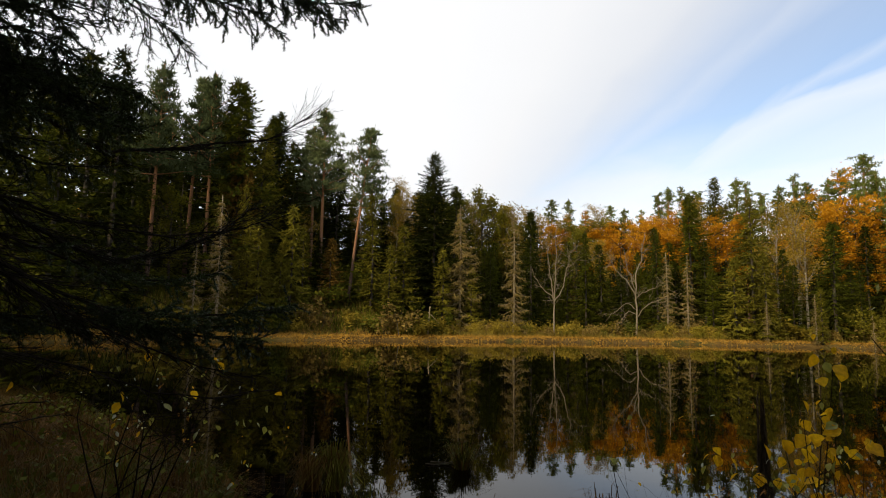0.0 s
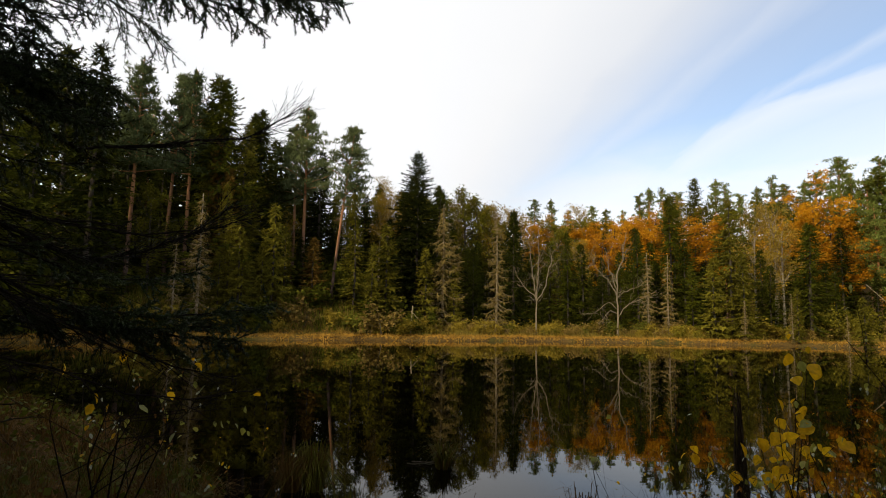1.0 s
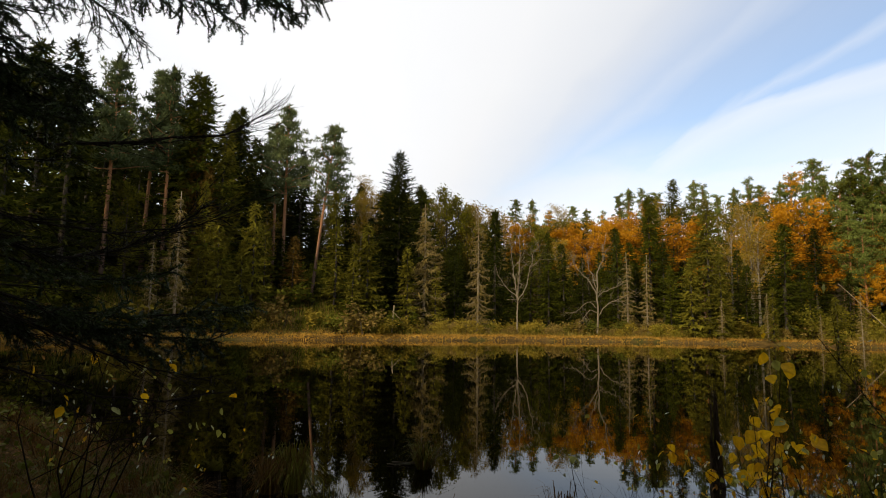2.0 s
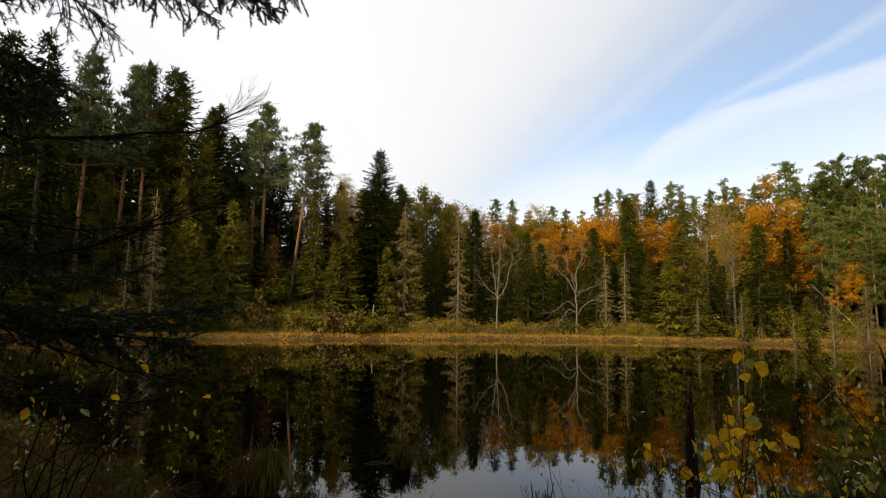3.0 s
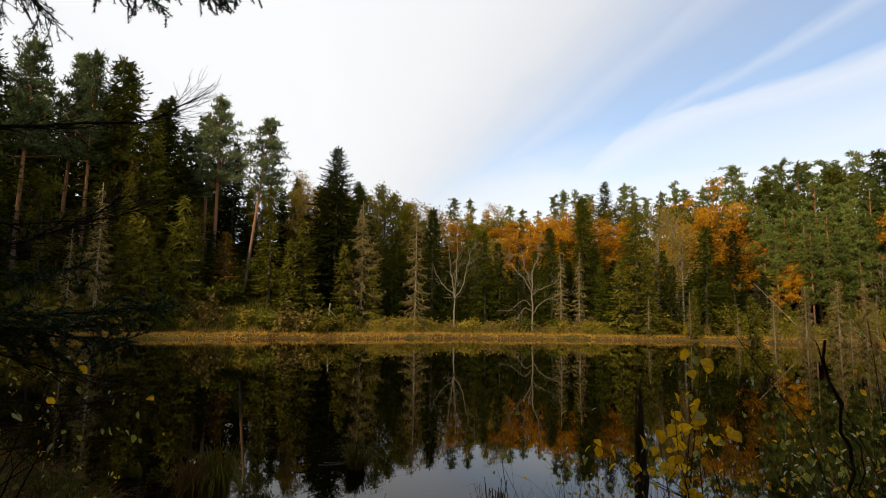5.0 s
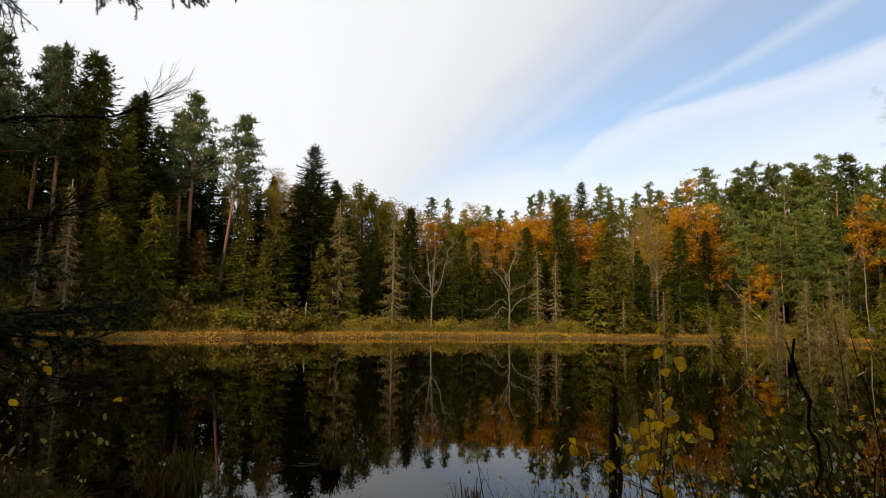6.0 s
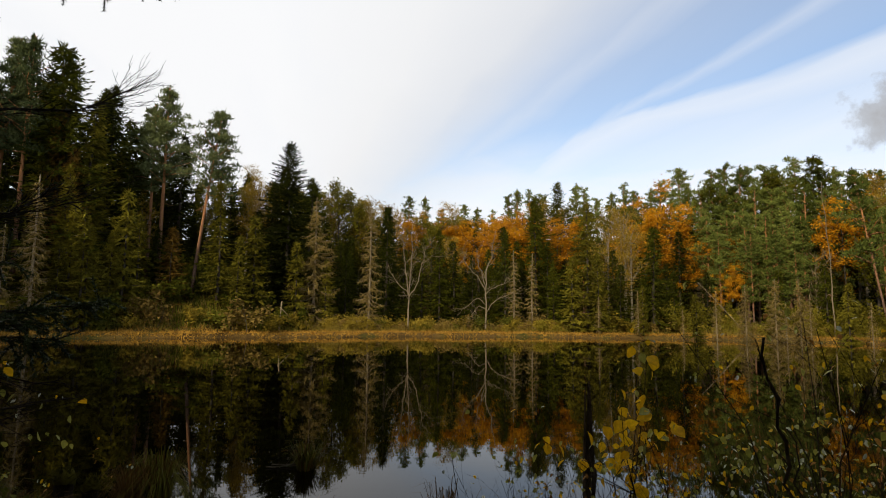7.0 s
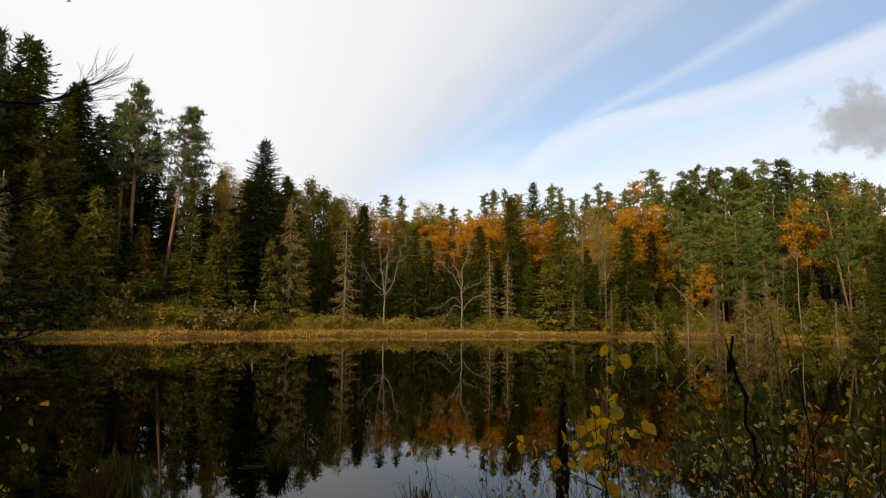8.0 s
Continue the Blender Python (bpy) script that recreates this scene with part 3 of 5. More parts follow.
SPRUCE_ROWS = [(-8.9, 57.4, 14.6), (-7.9, 58.2, 16.4), (-5.4, 57.7, 14.6), (2.1, 56.9, 12.4), (7.6, 59.5, 10.6), (9.0, 59.3, 9.5), (14.4, 59.2, 10.6), (19.1, 64.2, 15.3), (27.6, 53.4, 10.6), (-17.2, 56.6, 18.6), (10.9, 58.9, 8.1), (5.9, 60.7, 9.8), (-1.8, 57.9, 8.8), (19.1, 57.9, 7.3), (44.0, 41.0, 9.5), (42.5, 41.0, 6.2), (13.0, 60.6, 7.5), (-8.6, 56.3, 9.7), (-19.4, 50.4, 13.0), (-18.4, 57.5, 15.3), (25.2, 55.5, 7.1), (25.0, 56.7, 8.8), (29.6, 53.3, 6.4), (-31.2, 39.1, 21.6), (-28.4, 38.7, 21.5), (-28.5, 33.5, 16.4), (-28.5, 30.8, 16.3), (-22.7, 46.8, 21.8), (-21.9, 51.5, 20.6), (-22.3, 57.8, 20.1), (-17.8, 59.4, 18.7), (-21.4, 62.4, 16.3), (-31.9, 46.0, 19.6), (-28.7, 48.0, 17.6), (-28.0, 28.5, 17.3), (-6.2, 64.8, 16.8), (2.5, 66.0, 14.2), (-2.7, 66.0, 9.9), (-4.7, 66.9, 13.4), (8.2, 67.6, 9.7), (10.1, 66.3, 8.9), (15.4, 65.3, 12.1), (11.8, 65.0, 7.9), (6.2, 66.8, 7.9), (19.9, 66.1, 16.1), (20.1, 63.0, 10.3), (30.2, 58.8, 11.6), (27.3, 60.2, 6.9), (33.6, 59.2, 11.4), (45.4, 42.4, 10.2), (-1.6, 65.0, 8.9), (2.2, 65.0, 10.0), (17.4, 63.8, 8.0), (25.1, 61.1, 8.6), (29.7, 60.1, 8.6), (14.1, 66.6, 9.6), (17.2, 65.9, 10.6), (0.7, 68.1, 12.0), (4.4, 66.9, 9.3), (49.0, 58.2, 20.1), (50.4, 54.3, 17.9), (27.0, 79.6, 21.2), (8.9, 65.5, 7.4), (31.0, 57.2, 7.3), (22.1, 61.2, 7.4), (37.6, 49.4, 6.4), (33.2, 53.6, 6.5), (41.1, 47.8, 7.3), (-23.1, 46.6, 22.3), (-24.8, 48.0, 20.6), (-21.5, 51.7, 21.0), (-20.5, 54.3, 18.3), (-17.1, 67.9, 15.4), (-15.5, 70.4, 15.3), (-12.8, 70.9, 16.2), (-10.6, 69.2, 15.0), (-7.3, 73.7, 16.0), (-4.5, 73.9, 14.1), (-1.1, 74.1, 13.9), (1.8, 74.0, 13.3), (-13.2, 66.8, 13.1), (-9.3, 67.4, 12.8), (-5.5, 69.8, 12.0)]
stand([spruce(11, 16, 3.0, NEEDLE_DEEP, 0.55, dense=1.15, label="dark green spruce with drooping boughs by the lake"), spruce(12, 15, 2.7, NEEDLE_DARK, 0.45, dense=1.1, label="dark narrow spruce with a pointed top"), spruce(13, 13, 2.7, NEEDLE_DARK, 0.6, 0.08, dense=1.1, label="dark green spruce with an uneven outline")], SPRUCE_ROWS, (1.0, 1.35), 2)
MOSSY_ROWS = [(-12.0, 50.5, 12.8), (-10.3, 49.9, 8.2), (-9.4, 51.1, 10.0), (-20.6, 44.4, 9.6), (-19.2, 44.0, 7.7), (-20.8, 43.2, 6.5), (-6.0, 52.6, 8.1), (-3.4, 53.8, 6.7), (19.6, 53.5, 7.6), (21.7, 52.6, 8.0), (28.2, 47.3, 3.9), (25.3, 51.1, 4.8), (40.6, 40.1, 6.1), (39.7, 38.2, 4.6), (38.3, 42.3, 4.8), (-17.7, 48.9, 9.6), (-18.6, 46.4, 7.8), (-21.3, 45.2, 12.4), (-19.5, 43.8, 8.8), (-18.0, 46.7, 11.0), (-21.3, 47.5, 18.2), (-21.6, 50.6, 16.1), (-22.8, 49.0, 16.9), (-23.5, 46.4, 14.4), (-21.5, 45.2, 10.9)]
stand([spruce(21, 10, 1.9, NEEDLE_MOSSY, 0.7, 0.12, 0.06, dense=1.5, label="yellow-green spruce overgrown with lichen"), spruce(22, 8, 1.6, NEEDLE_MOSSY, 0.6, 0.15, 0.06, dense=1.5, label="sparse yellowish spruce beside the water")], [q for q in MOSSY_ROWS if q[2] < 12], (0.95, 1.25), 3)
stand([spruce(26, 15, 2.3, NEEDLE_MOSSY, 0.65, 0.1, 0.06, dense=1.3, label="tall olive-green spruce hung with lichen")], [q for q in MOSSY_ROWS if q[2] >= 12], (0.95, 1.2), 27)
DYING_ROWS = [(-4.5, 53.8, 12.4), (33.8, 44.8, 5.2), (35.1, 43.7, 5.3), (32.0, 46.1, 4.7), (30.4, 65.3, 12.7)]
stand([dead_spruce(31, 11, 2.4, 4.0, "dying grey-brown spruce hung with lichen")], DYING_ROWS, (0.95, 1.1), 4)
THIN_ROWS = [(-21.6, 41.7, 10.8), (-23.0, 40.9, 7.5), (16.2, 55.6, 8.0), (14.5, 56.1, 8.3), (21.3, 51.7, 3.8), (30.1, 47.3, 4.2), (40.0, 39.3, 3.4), (35.7, 43.3, 3.9), (33.1, 42.7, 3.2), (27.3, 47.8, 2.6), (38.0, 39.9, 3.2), (24.9, 51.2, 4.3), (45.3, 45.3, 4.1), (-22.6, 43.5, 11.2)]
stand([dead_spruce(33, 8, 1.0, 2.0, "thin dead spruce with short brittle branches")], THIN_ROWS, (0.9, 1.1), 24)
stand([dead_spruce(32, 12, 1.7, 2.4, "bleached dead spruce with drooping bare branches")], [(0.4, 52.9, 12.0)], (1, 1), 25)
stand([spruce(25, 12, 2.7, NEEDLE_MOSSY, 0.55, 0.05, 0.04, "tall yellow-green spruce with dense drooping boughs", dense=1.6)], [(21.2, 53.9, 13.0)], (1, 1), 26)
PINE_ROWS = [(-17.6, 53.1, 21.4), (-18.8, 53.8, 20.2), (-24.9, 45.6, 22.4), (-27.2, 46.6, 22.4), (-28.5, 43.5, 22.4), (-41.8, 51.1, 26.4), (-27.1, 62.3, 24)]
stand([pine(41, 17.5, 0.52, 3.2, 0.04, 1.0, "tall slender pine with a bare orange trunk", 1.4, needles=NEEDLE_BLUE, full=0.9), pine(42, 17, 0.51, 3.3, 0.0, 1.0, "tall pine with a long bare trunk", 1.4, needles=NEEDLE_BLUE, full=0.9), pine(43, 18, 0.53, 3.1, 0.02, 1.0, "tall pine with a narrow open crown", 1.4, needles=NEEDLE_BLUE, full=0.9)], PINE_ROWS, (0.95, 1.1), 5)
CREST_ROWS = [(6.1, 83.8, 19.0), (8.6, 84.6, 19.3), (10.7, 83.4, 17.2), (14.4, 84.9, 18.3), (16.2, 84.5, 17.9), (18.3, 83.1, 17.3), (20.3, 81.6, 19.3), (21.5, 81.3, 20.1), (23.3, 80.8, 19.9), (25.2, 81.2, 19.5), (29.4, 78.8, 20.8), (30.8, 79.3, 20.1), (32.0, 77.8, 18.5), (33.8, 77.0, 19.3), (35.0, 75.4, 20.1), (36.6, 75.7, 19.3), (37.6, 73.0, 19.2), (38.7, 72.4, 19.9), (39.8, 69.5, 21.0), (39.8, 67.2, 18.4), (41.4, 65.0, 19.7), (42.6, 64.2, 20.2), (43.9, 63.4, 20.0), (45.3, 63.6, 19.8), (46.1, 61.8, 19.7), (47.6, 61.9, 19.7), (48.5, 59.9, 20.3), (49.6, 57.7, 18.4), (50.6, 56.8, 18.6), (51.9, 54.2, 17.1), (52.8, 53.4, 17.3), (53.4, 51.3, 16.3), (38.2, 62.3, 16.7), (39.9, 61.2, 17.1), (40.5, 59.6, 15.8), (42.2, 58.4, 16.5), (43.5, 57.5, 15.8), (44.7, 56.5, 16.4), (45.9, 55.6, 15.9), (47.3, 54.4, 15.1), (48.3, 53.5, 15.5), (36.6, 58.6, 13.5), (38.2, 57.5, 13.1), (39.1, 55.8, 13.3), (40.6, 54.7, 12.8), (41.5, 52.7, 13.3), (43.1, 52.7, 12.2), (35.9, 55.5, 11.1), (38.3, 53.9, 10.7), (39.5, 51.8, 10.5), (41.3, 51.6, 10.4), (48.7, 47.6, 13.5), (49.8, 46.5, 14.4), (46.4, 47.0, 11.9), (36.3, 64.6, 15.6), (52.3, 46.7, 15.1), (51.6, 44.5, 14.0)]
stand([pine(51, 19, 0.3, 3.3, 0.0, 1.0, "broad blue-green pine of the hillside", full=0.5), pine(52, 18, 0.25, 3.1, 0.01, 1.0, "dense blue-green pine of the hillside", full=0.55), pine(53, 20, 0.38, 3.0, 0.0, 1.0, "tall blue-green pine with a flat crown", full=0.45)], CREST_ROWS, (0.9, 1.15), 6)
MAPLE_ROWS = [(11.4, 78.2, 15.0), (12.7, 76.0, 14.1), (8.7, 77.6, 14.5), (4.9, 75.9, 13.9), (15.1, 73.5, 13.5), (18.1, 74.9, 14.6), (20.4, 74.3, 15.3), (17.3, 77.2, 14.5), (21.1, 73.1, 13.9), (23.2, 68.2, 13.4), (33.8, 63.7, 15.7), (34.6, 62.1, 12.5), (34.5, 61.0, 9.7), (32.7, 67.6, 13.6), (38.3, 58.7, 10.2), (38.1, 56.4, 7.9), (36.5, 55.1, 6.4), (49.0, 52.8, 14.6), (47.0, 52.0, 12.0), (22.2, 68.6, 11.5), (13.5, 72.8, 12.5), (9.9, 75.4, 13.1), (18.9, 72.7, 13.4)]
stand([broadleaf(61, 14, LEAF_ORANGE, BARK_SPRUCE, 0.27, 3000, 0.42, 0.5, 0.6, 0.12, "maple", "maple in full orange autumn leaf"), broadleaf(62, 13, LEAF_ORANGE, BARK_SPRUCE, 0.26, 2800, 0.4, 0.45, 0.7, 0.2, "maple", "orange and golden autumn maple")], MAPLE_ROWS, (0.9, 1.2), 7)
BIRCH_ROWS = [(-10.5, 58.6, 15.0), (-11.6, 59.6, 14.3), (-9.5, 59.8, 13.6), (-15.6, 59.5, 12.0), (-23.4, 57.4, 17.0), (27.3, 59.1, 13.6), (26.2, 60.7, 12.9), (2.9, 70.0, 15.0), (0.4, 70.1, 15.7), (-12.8, 66.8, 17.8), (49.6, 52.3, 15.5), (51.8, 51.6, 16.7), (50.3, 48.8, 14.6), (12.2, 81.2, 17.6), (-0.8, 72.1, 15.9), (49.1, 48.6, 14.0), (27.5, 57.9, 11.5), (-4.2, 71.9, 16.2)]
stand([broadleaf(71, 14, LEAF_GOLD, BARK_BIRCH, 0.17, 2400, 0.3, 0.4, 1.6, 0.3, "birch", "pale birch with thin golden leaves"), broadleaf(72, 13, LEAF_GOLD, BARK_BIRCH, 0.18, 1800, 0.25, 0.42, 1.5, 0.3, "birch", "half-bare birch with yellow-brown leaves")], BIRCH_ROWS, (0.9, 1.15), 8)
ALDER_ROWS = [(-19.5, 63.5, 14.6), (-16.5, 62.0, 15.0), (-13.3, 65.0, 15.4), (-9.8, 66.0, 15.8), (-7.6, 70.0, 16.2), (-9.8, 71.4, 13.3), (-25.7, 52.0, 15.6), (-27.2, 44.3, 12.1), (-3.2, 71.0, 17.8), (-1.7, 71.0, 16.6), (-0.3, 70.1, 14.5), (-6.0, 71.8, 16.4), (39.3, 62.8, 17.4), (46.1, 59.3, 18.3), (8.1, 72.6, 12.9), (47.4, 48.9, 13.6)]
stand([broadleaf(81, 12, LEAF_GREEN, BARK_SPRUCE, 0.22, 2600, 0.2, 0.45, 1.1, 0.3, "alder", "olive-green alder turning yellow")], ALDER_ROWS, (0.9, 1.15), 9)


leaning = pine(47, 16.2, 0.54, 3.5, 0.112, 0.95, "slender leaning pine with a bright orange trunk", 1.4, needles=NEEDLE_BLUE, full=0.9)
leaning.matrix_basis = pose(-14.3, 51.3, float(ground_z(-14.3, 51.3)), 0, 0, 0)

broad = spruce(17, 17, 4.4, NEEDLE_BLACK, 0.6, dense=2.0, label="broad dark spruce with upswept top boughs")
stand([broad], [(-7.2, 55.5, 18.0)], (1, 1), 22)
slanting = pine(45, 13.5, 0.45, 3.2, -0.13, 0.62, "leaning pine with an orange trunk at the forest edge")
slanting.matrix_basis = pose(40.6, 40.9, float(ground_z(40.6, 40.9)), 0, 0, -33)

# filling rows behind: the tops stay under the skyline
SKY_AZ = (-45, -39, -34.5, -31, -27.7, -24, -20, -16.3, -15.6, -11, -8.4, -4.2, -0.4, 2.4, 8, 13.5, 16.3, 22, 27, 31, 36, 41, 45, 48)
SKY_UP = (20, 20, 19.9, 19, 18.5, 17.5, 15.4, 11.6, 11.9, 13.2, 13.1, 12.3, 11.7, 10.9, 10.2, 10.2, 11.4, 11.6, 11.6, 12.2, 12.6, 12.2, 11.6, 11.0)
FILL = {}
rng = np.random.default_rng(77)
for band, (near_by, far_by, number) in enumerate(((8, 16, 46), (13, 21, 46), (17, 25, 54), (22, 30, 22))):
    for i in range(number):
        a = -48 + 104 * (i + rng.random()) / number
        r = float(np.interp(a, SHORE_AZ, SHORE_FAR)) + rng.uniform(near_by, far_by) + (2 if a > -9 else 0)
        x, y = r * math.sin(radians(a)), r * math.cos(radians(a))
        if band == 0 and -9 < a < 27:
            continue
        up = float(np.interp(a, SKY_AZ, SKY_UP)) * ((rng.uniform(0.45, 0.8), rng.uniform(0.55, 0.88), rng.uniform(0.9, 1.0), rng.uniform(0.85, 0.97))[band])
        if a > -8:
            up *= rng.uniform(0.5, 0.78) if a < 24 or band < 2 else 0.85
        h = 1.65 + r * math.tan(radians(up)) 
        if h - float(ground_z(x, y)) < 3.0:
            continue
        pick = rng.random()
        shares = (0.68, 0.76, 0.88) if a < -17 else (0.6, 0.78, 0.97) if a < 10 else (0.6, 0.85, 0.87) if a < 28 else (0.35, 0.65, 0.68)
        kind = "spruce" if pick < shares[0] else "mossy" if pick < shares[1] else "broad" if pick < shares[2] else "pine"
        if kind == "pine" and h < 9:
            kind = "spruce"
        FILL.setdefault(kind, []).append((x, y, h))
for i in range(26):
    a = -10 + 38 * (i + rng.random()) / 26
    r = float(np.interp(a, SHORE_AZ, SHORE_FAR)) + rng.uniform(23, 30)
    up = float(np.interp(a, SKY_AZ, SKY_UP)) * rng.uniform(0.86, 0.97)
    FILL["broad"].append((r * math.sin(radians(a)), r * math.cos(radians(a)), 1.65 + r * math.tan(radians(up))))
FILL["spruce"] += [(-14.2, 59.3, 12.6), (-15.4, 58.0, 11.2), (-12.1, 61.0, 13.4), (-10.8, 60.5, 12.6), (-16.6, 59.0, 11.0), (-13.2, 62.0, 12.4), (-35.0, 48.7, 19.9), (-34.5, 51.5, 20.0), (-32.6, 52.7, 19.9), (-30.8, 53.8, 20.9), (-28.4, 54.0, 19.1), (-25.4, 54.4, 15.7), (-24.3, 57.0, 14.8), (-34.2, 46.8, 15.4), (-31.3, 48.8, 15.1), (-29.2, 50.1, 15.0), (-22.0, 58.0, 16.2), (-19.3, 58.9, 14.4), (-25.6, 50.9, 12.8), (-31.9, 47.3, 11.8), (-17.8, 63.6, 14.9), (-15.1, 68.4, 15.6)]
# needle colour darkened here to paint the shade between the trees
stand([spruce(14, 12, 2.6, NEEDLE_DEEP, 0.5, 0.05, label="spruce of the forest behind the shore, needles darkened for shade", limbs=0), spruce(15, 11, 2.3, NEEDLE_DEEP, 0.45, 0.05, label="green spruce in the forest, needles darkened for shade", limbs=0)], FILL["spruce"], (0.95, 1.3), 12)
stand([spruce(23, 9, 2.0, NEEDLE_MOSSY, 0.6, 0.15, 0.06, "olive-green spruce in the forest", limbs=0)], FILL["mossy"], (0.95, 1.25), 13)
stand([broadleaf(82, 11, LEAF_GREEN, BARK_SPRUCE, 0.22, 2200, 0.2, 0.5, 1.0, 0.3, "alder", "yellowing alder in the forest"), broadleaf(73, 11, LEAF_GOLD, BARK_BIRCH, 0.2, 1900, 0.25, 0.45, 1.3, 0.3, "birch", "golden birch in the forest")], FILL["broad"], (0.9, 1.2), 14)
stand([pine(54, 17, 0.3, 3.6, 0.0, 1.0, "blue-green pine in the forest", 0.5)], FILL["pine"], (0.9, 1.15), 15)

# the near-shore wood behind the camera: unseen trees, added to shade the bank
stand([spruce(18, 18, 3.6, NEEDLE_DARK, 0.4, 0, 0.3, "unseen tall spruce with a bare lower trunk, added for shade", dense=1.0)], [(-2.4, -2.6, 18), (4.6, -1.6, 16)], (0.95, 1.1), 23)
BACK_ROWS = [(-6, 0.5, 15), (-5.2, -6, 18), (5.5, -7, 18), (9.5, -2.5, 17), (-9, -1.5, 17), (-13, 4, 16), (-8.5, -9, 20), (4, -11, 20), (16, -8, 20), (-14, -12, 20), (20, -12, 20), (-4, -13, 20), (11, -14, 21), (-7, -4, 17), (-3.5, -9, 19), (2.5, -7, 18), (7.5, -4.5, 17), (12, -9, 20), (-12, -7, 19), (-10, 2, 17), (0, -15, 20), (8, -16, 20), (17, -3, 18), (-16, -1, 19), (14, 1, 15)]
stand([spruce(16, 18, 3.2, NEEDLE_DARK, 0.5, label="unseen dark spruce near the camera, added for shade")], BACK_ROWS, (0.95, 1.2), 16)
stand([broadleaf(83, 12, LEAF_GREEN, BARK_SPRUCE, 0.22, 2400, 0.25, 0.5, 1.0, 0.3, "alder", "unseen yellowing alder near the camera, added for shade")], [(5, -3.5, 9), (-5, -2.5, 10), (1, -5, 12), (10, 0.5, 10)], (0.9, 1.1), 17)

RUST_NEEDLES = foliage("rusty_dead_needles", (0.07, 0.042, 0.006), (0.26, 0.155, 0.028), 0.8, 0.15)
stand([spruce(24, 9, 1.8, RUST_NEEDLES, 0.5, 0.1, 0.05, "dying spruce with rust-brown needles", dense=1.3)], [(-15.3, 49.3, 8.6)], (1.3, 1.3), 21)
stand([spruce(27, 15, 2.3, RUST_NEEDLES, 0.5, 0.1, 0.2, "tall dying spruce with rust-brown needles", dense=1.2)], [(-23.0, 46.6, 17.1), (-21.8, 46.1, 14.0)], (0.9, 1.1), 28)

# ---- two bare white trees on the far shore ----
def bare_tree(seed, label, base, limbs, size):
    rng = np.random.default_rng(seed)
    tree = new("bare_tree")
    for i, (points, thick, twigs) in enumerate(limbs):
        wood = Shape()
        pts = np.array(points, float)
        fine = np.stack([np.interp(np.linspace(0, len(pts) - 1, len(pts) * 3), np.arange(len(pts)), pts[:, k]) for k in range(3)], 1)
        fine[1:] += rng.normal(size=fine[1:].shape) * 0.05
        wood.tube(fine, np.linspace(thick * 0.8, thick * 0.22, len(fine)), 6)
        for k in range(int(twigs * 1.6)):
            j = int(rng.integers(len(fine) // 3, len(fine) - 1))
            d = unit(fine[j + 1] - fine[j]) * 0.6 + rng.normal(size=3) * 0.55 + np.array([0, 0, 0.15])
            branching(wood, fine[j], d, rng.uniform(0.7, 1.6), thick * 0.28, 1, rng, 3, 0.7, 0.6, 0.1, 0.45, 3, 0.35)
        part("trunk" if i == 0 else "limb", wood, BARK_BLEACHED, tree, smooth=True)
    tree.matrix_basis = pose(base[0], base[1], float(ground_z(*base))) @ Matrix.Scale(size, 4)
    return tagged(tree, label, "dead tree", "trees on the far shore")


bare_tree(91, "bleached dead tree forking into tall limbs", (4.05, 53.8), [
    ([(0, 0, -0.3), (0, 0, 1.8), (0.0, 0, 3.5), (0.1, 0, 5.5), (0.25, 0.1, 8.0), (0.3, 0.1, 11.2)], 0.136, 12),
    ([(0, 0, 3.4), (-0.2, 0.2, 5.5), (-0.5, 0.3, 8), (-0.9, 0.2, 10.8)], 0.082, 8),
    ([(0, 0, 3.4), (0.9, -0.2, 4.9), (1.2, -0.3, 6.5), (1.6, -0.2, 8.4), (2.6, 0, 9.6)], 0.082, 9),
    ([(1.3, -0.3, 7.0), (2.4, -0.5, 7.9), (4.4, -0.4, 7.8)], 0.041, 5),
    ([(0, 0, 3.8), (-1.4, 0.3, 5.2), (-2.3, 0.4, 7.0)], 0.054, 6),
    ([(-1.0, 0.2, 4.8), (-2.1, 0.4, 5.4)], 0.034, 3)], 0.87)
bare_tree(92, "gnarled dead white tree with crooked limbs at the shore", (11.3, 53.8), [
    ([(0, 0, -0.3), (0, 0, 2.0), (-0.1, 0, 4.2), (-0.05, 0, 6.2), (0.5, 0.1, 8.0), (1.0, 0.2, 10.4)], 0.129, 10),
    ([(-0.1, 0, 4.0), (-0.9, 0.1, 5.6), (-2.1, 0.2, 6.8), (-2.8, 0.2, 8.4)], 0.075, 8),
    ([(-0.1, 0, 4.6), (-0.7, 0.3, 6.6), (-1.0, 0.4, 8.8)], 0.061, 7),
    ([(0, 0, 2.0), (0.6, -0.2, 3.0), (1.8, -0.3, 3.7), (3.4, -0.2, 4.0)], 0.068, 7),
    ([(0.3, 0, 4.2), (1.4, -0.2, 4.8), (2.8, -0.1, 5.4)], 0.054, 6),
    ([(0, 0, 2.2), (-0.9, -0.2, 2.6), (-1.5, -0.2, 1.9), (-2.0, -0.1, 1.2)], 0.054, 5),
    ([(0, 0, 2.7), (-0.9, 0.2, 3.5), (-2.0, 0.2, 2.6), (-3.0, 0.1, 1.6)], 0.048, 5),
    ([(1.8, -0.3, 3.7), (2.7, -0.3, 3.0), (2.9, -0.3, 1.6)], 0.034, 3)], 0.91)
bare_tree(93, "straight bleached dead pole among the pines", (40.1, 46.0), [([(0, 0, -0.3), (0.1, 0, 4), (0, 0, 8), (-0.4, 0, 13.5)], 0.08, 3)], 1)
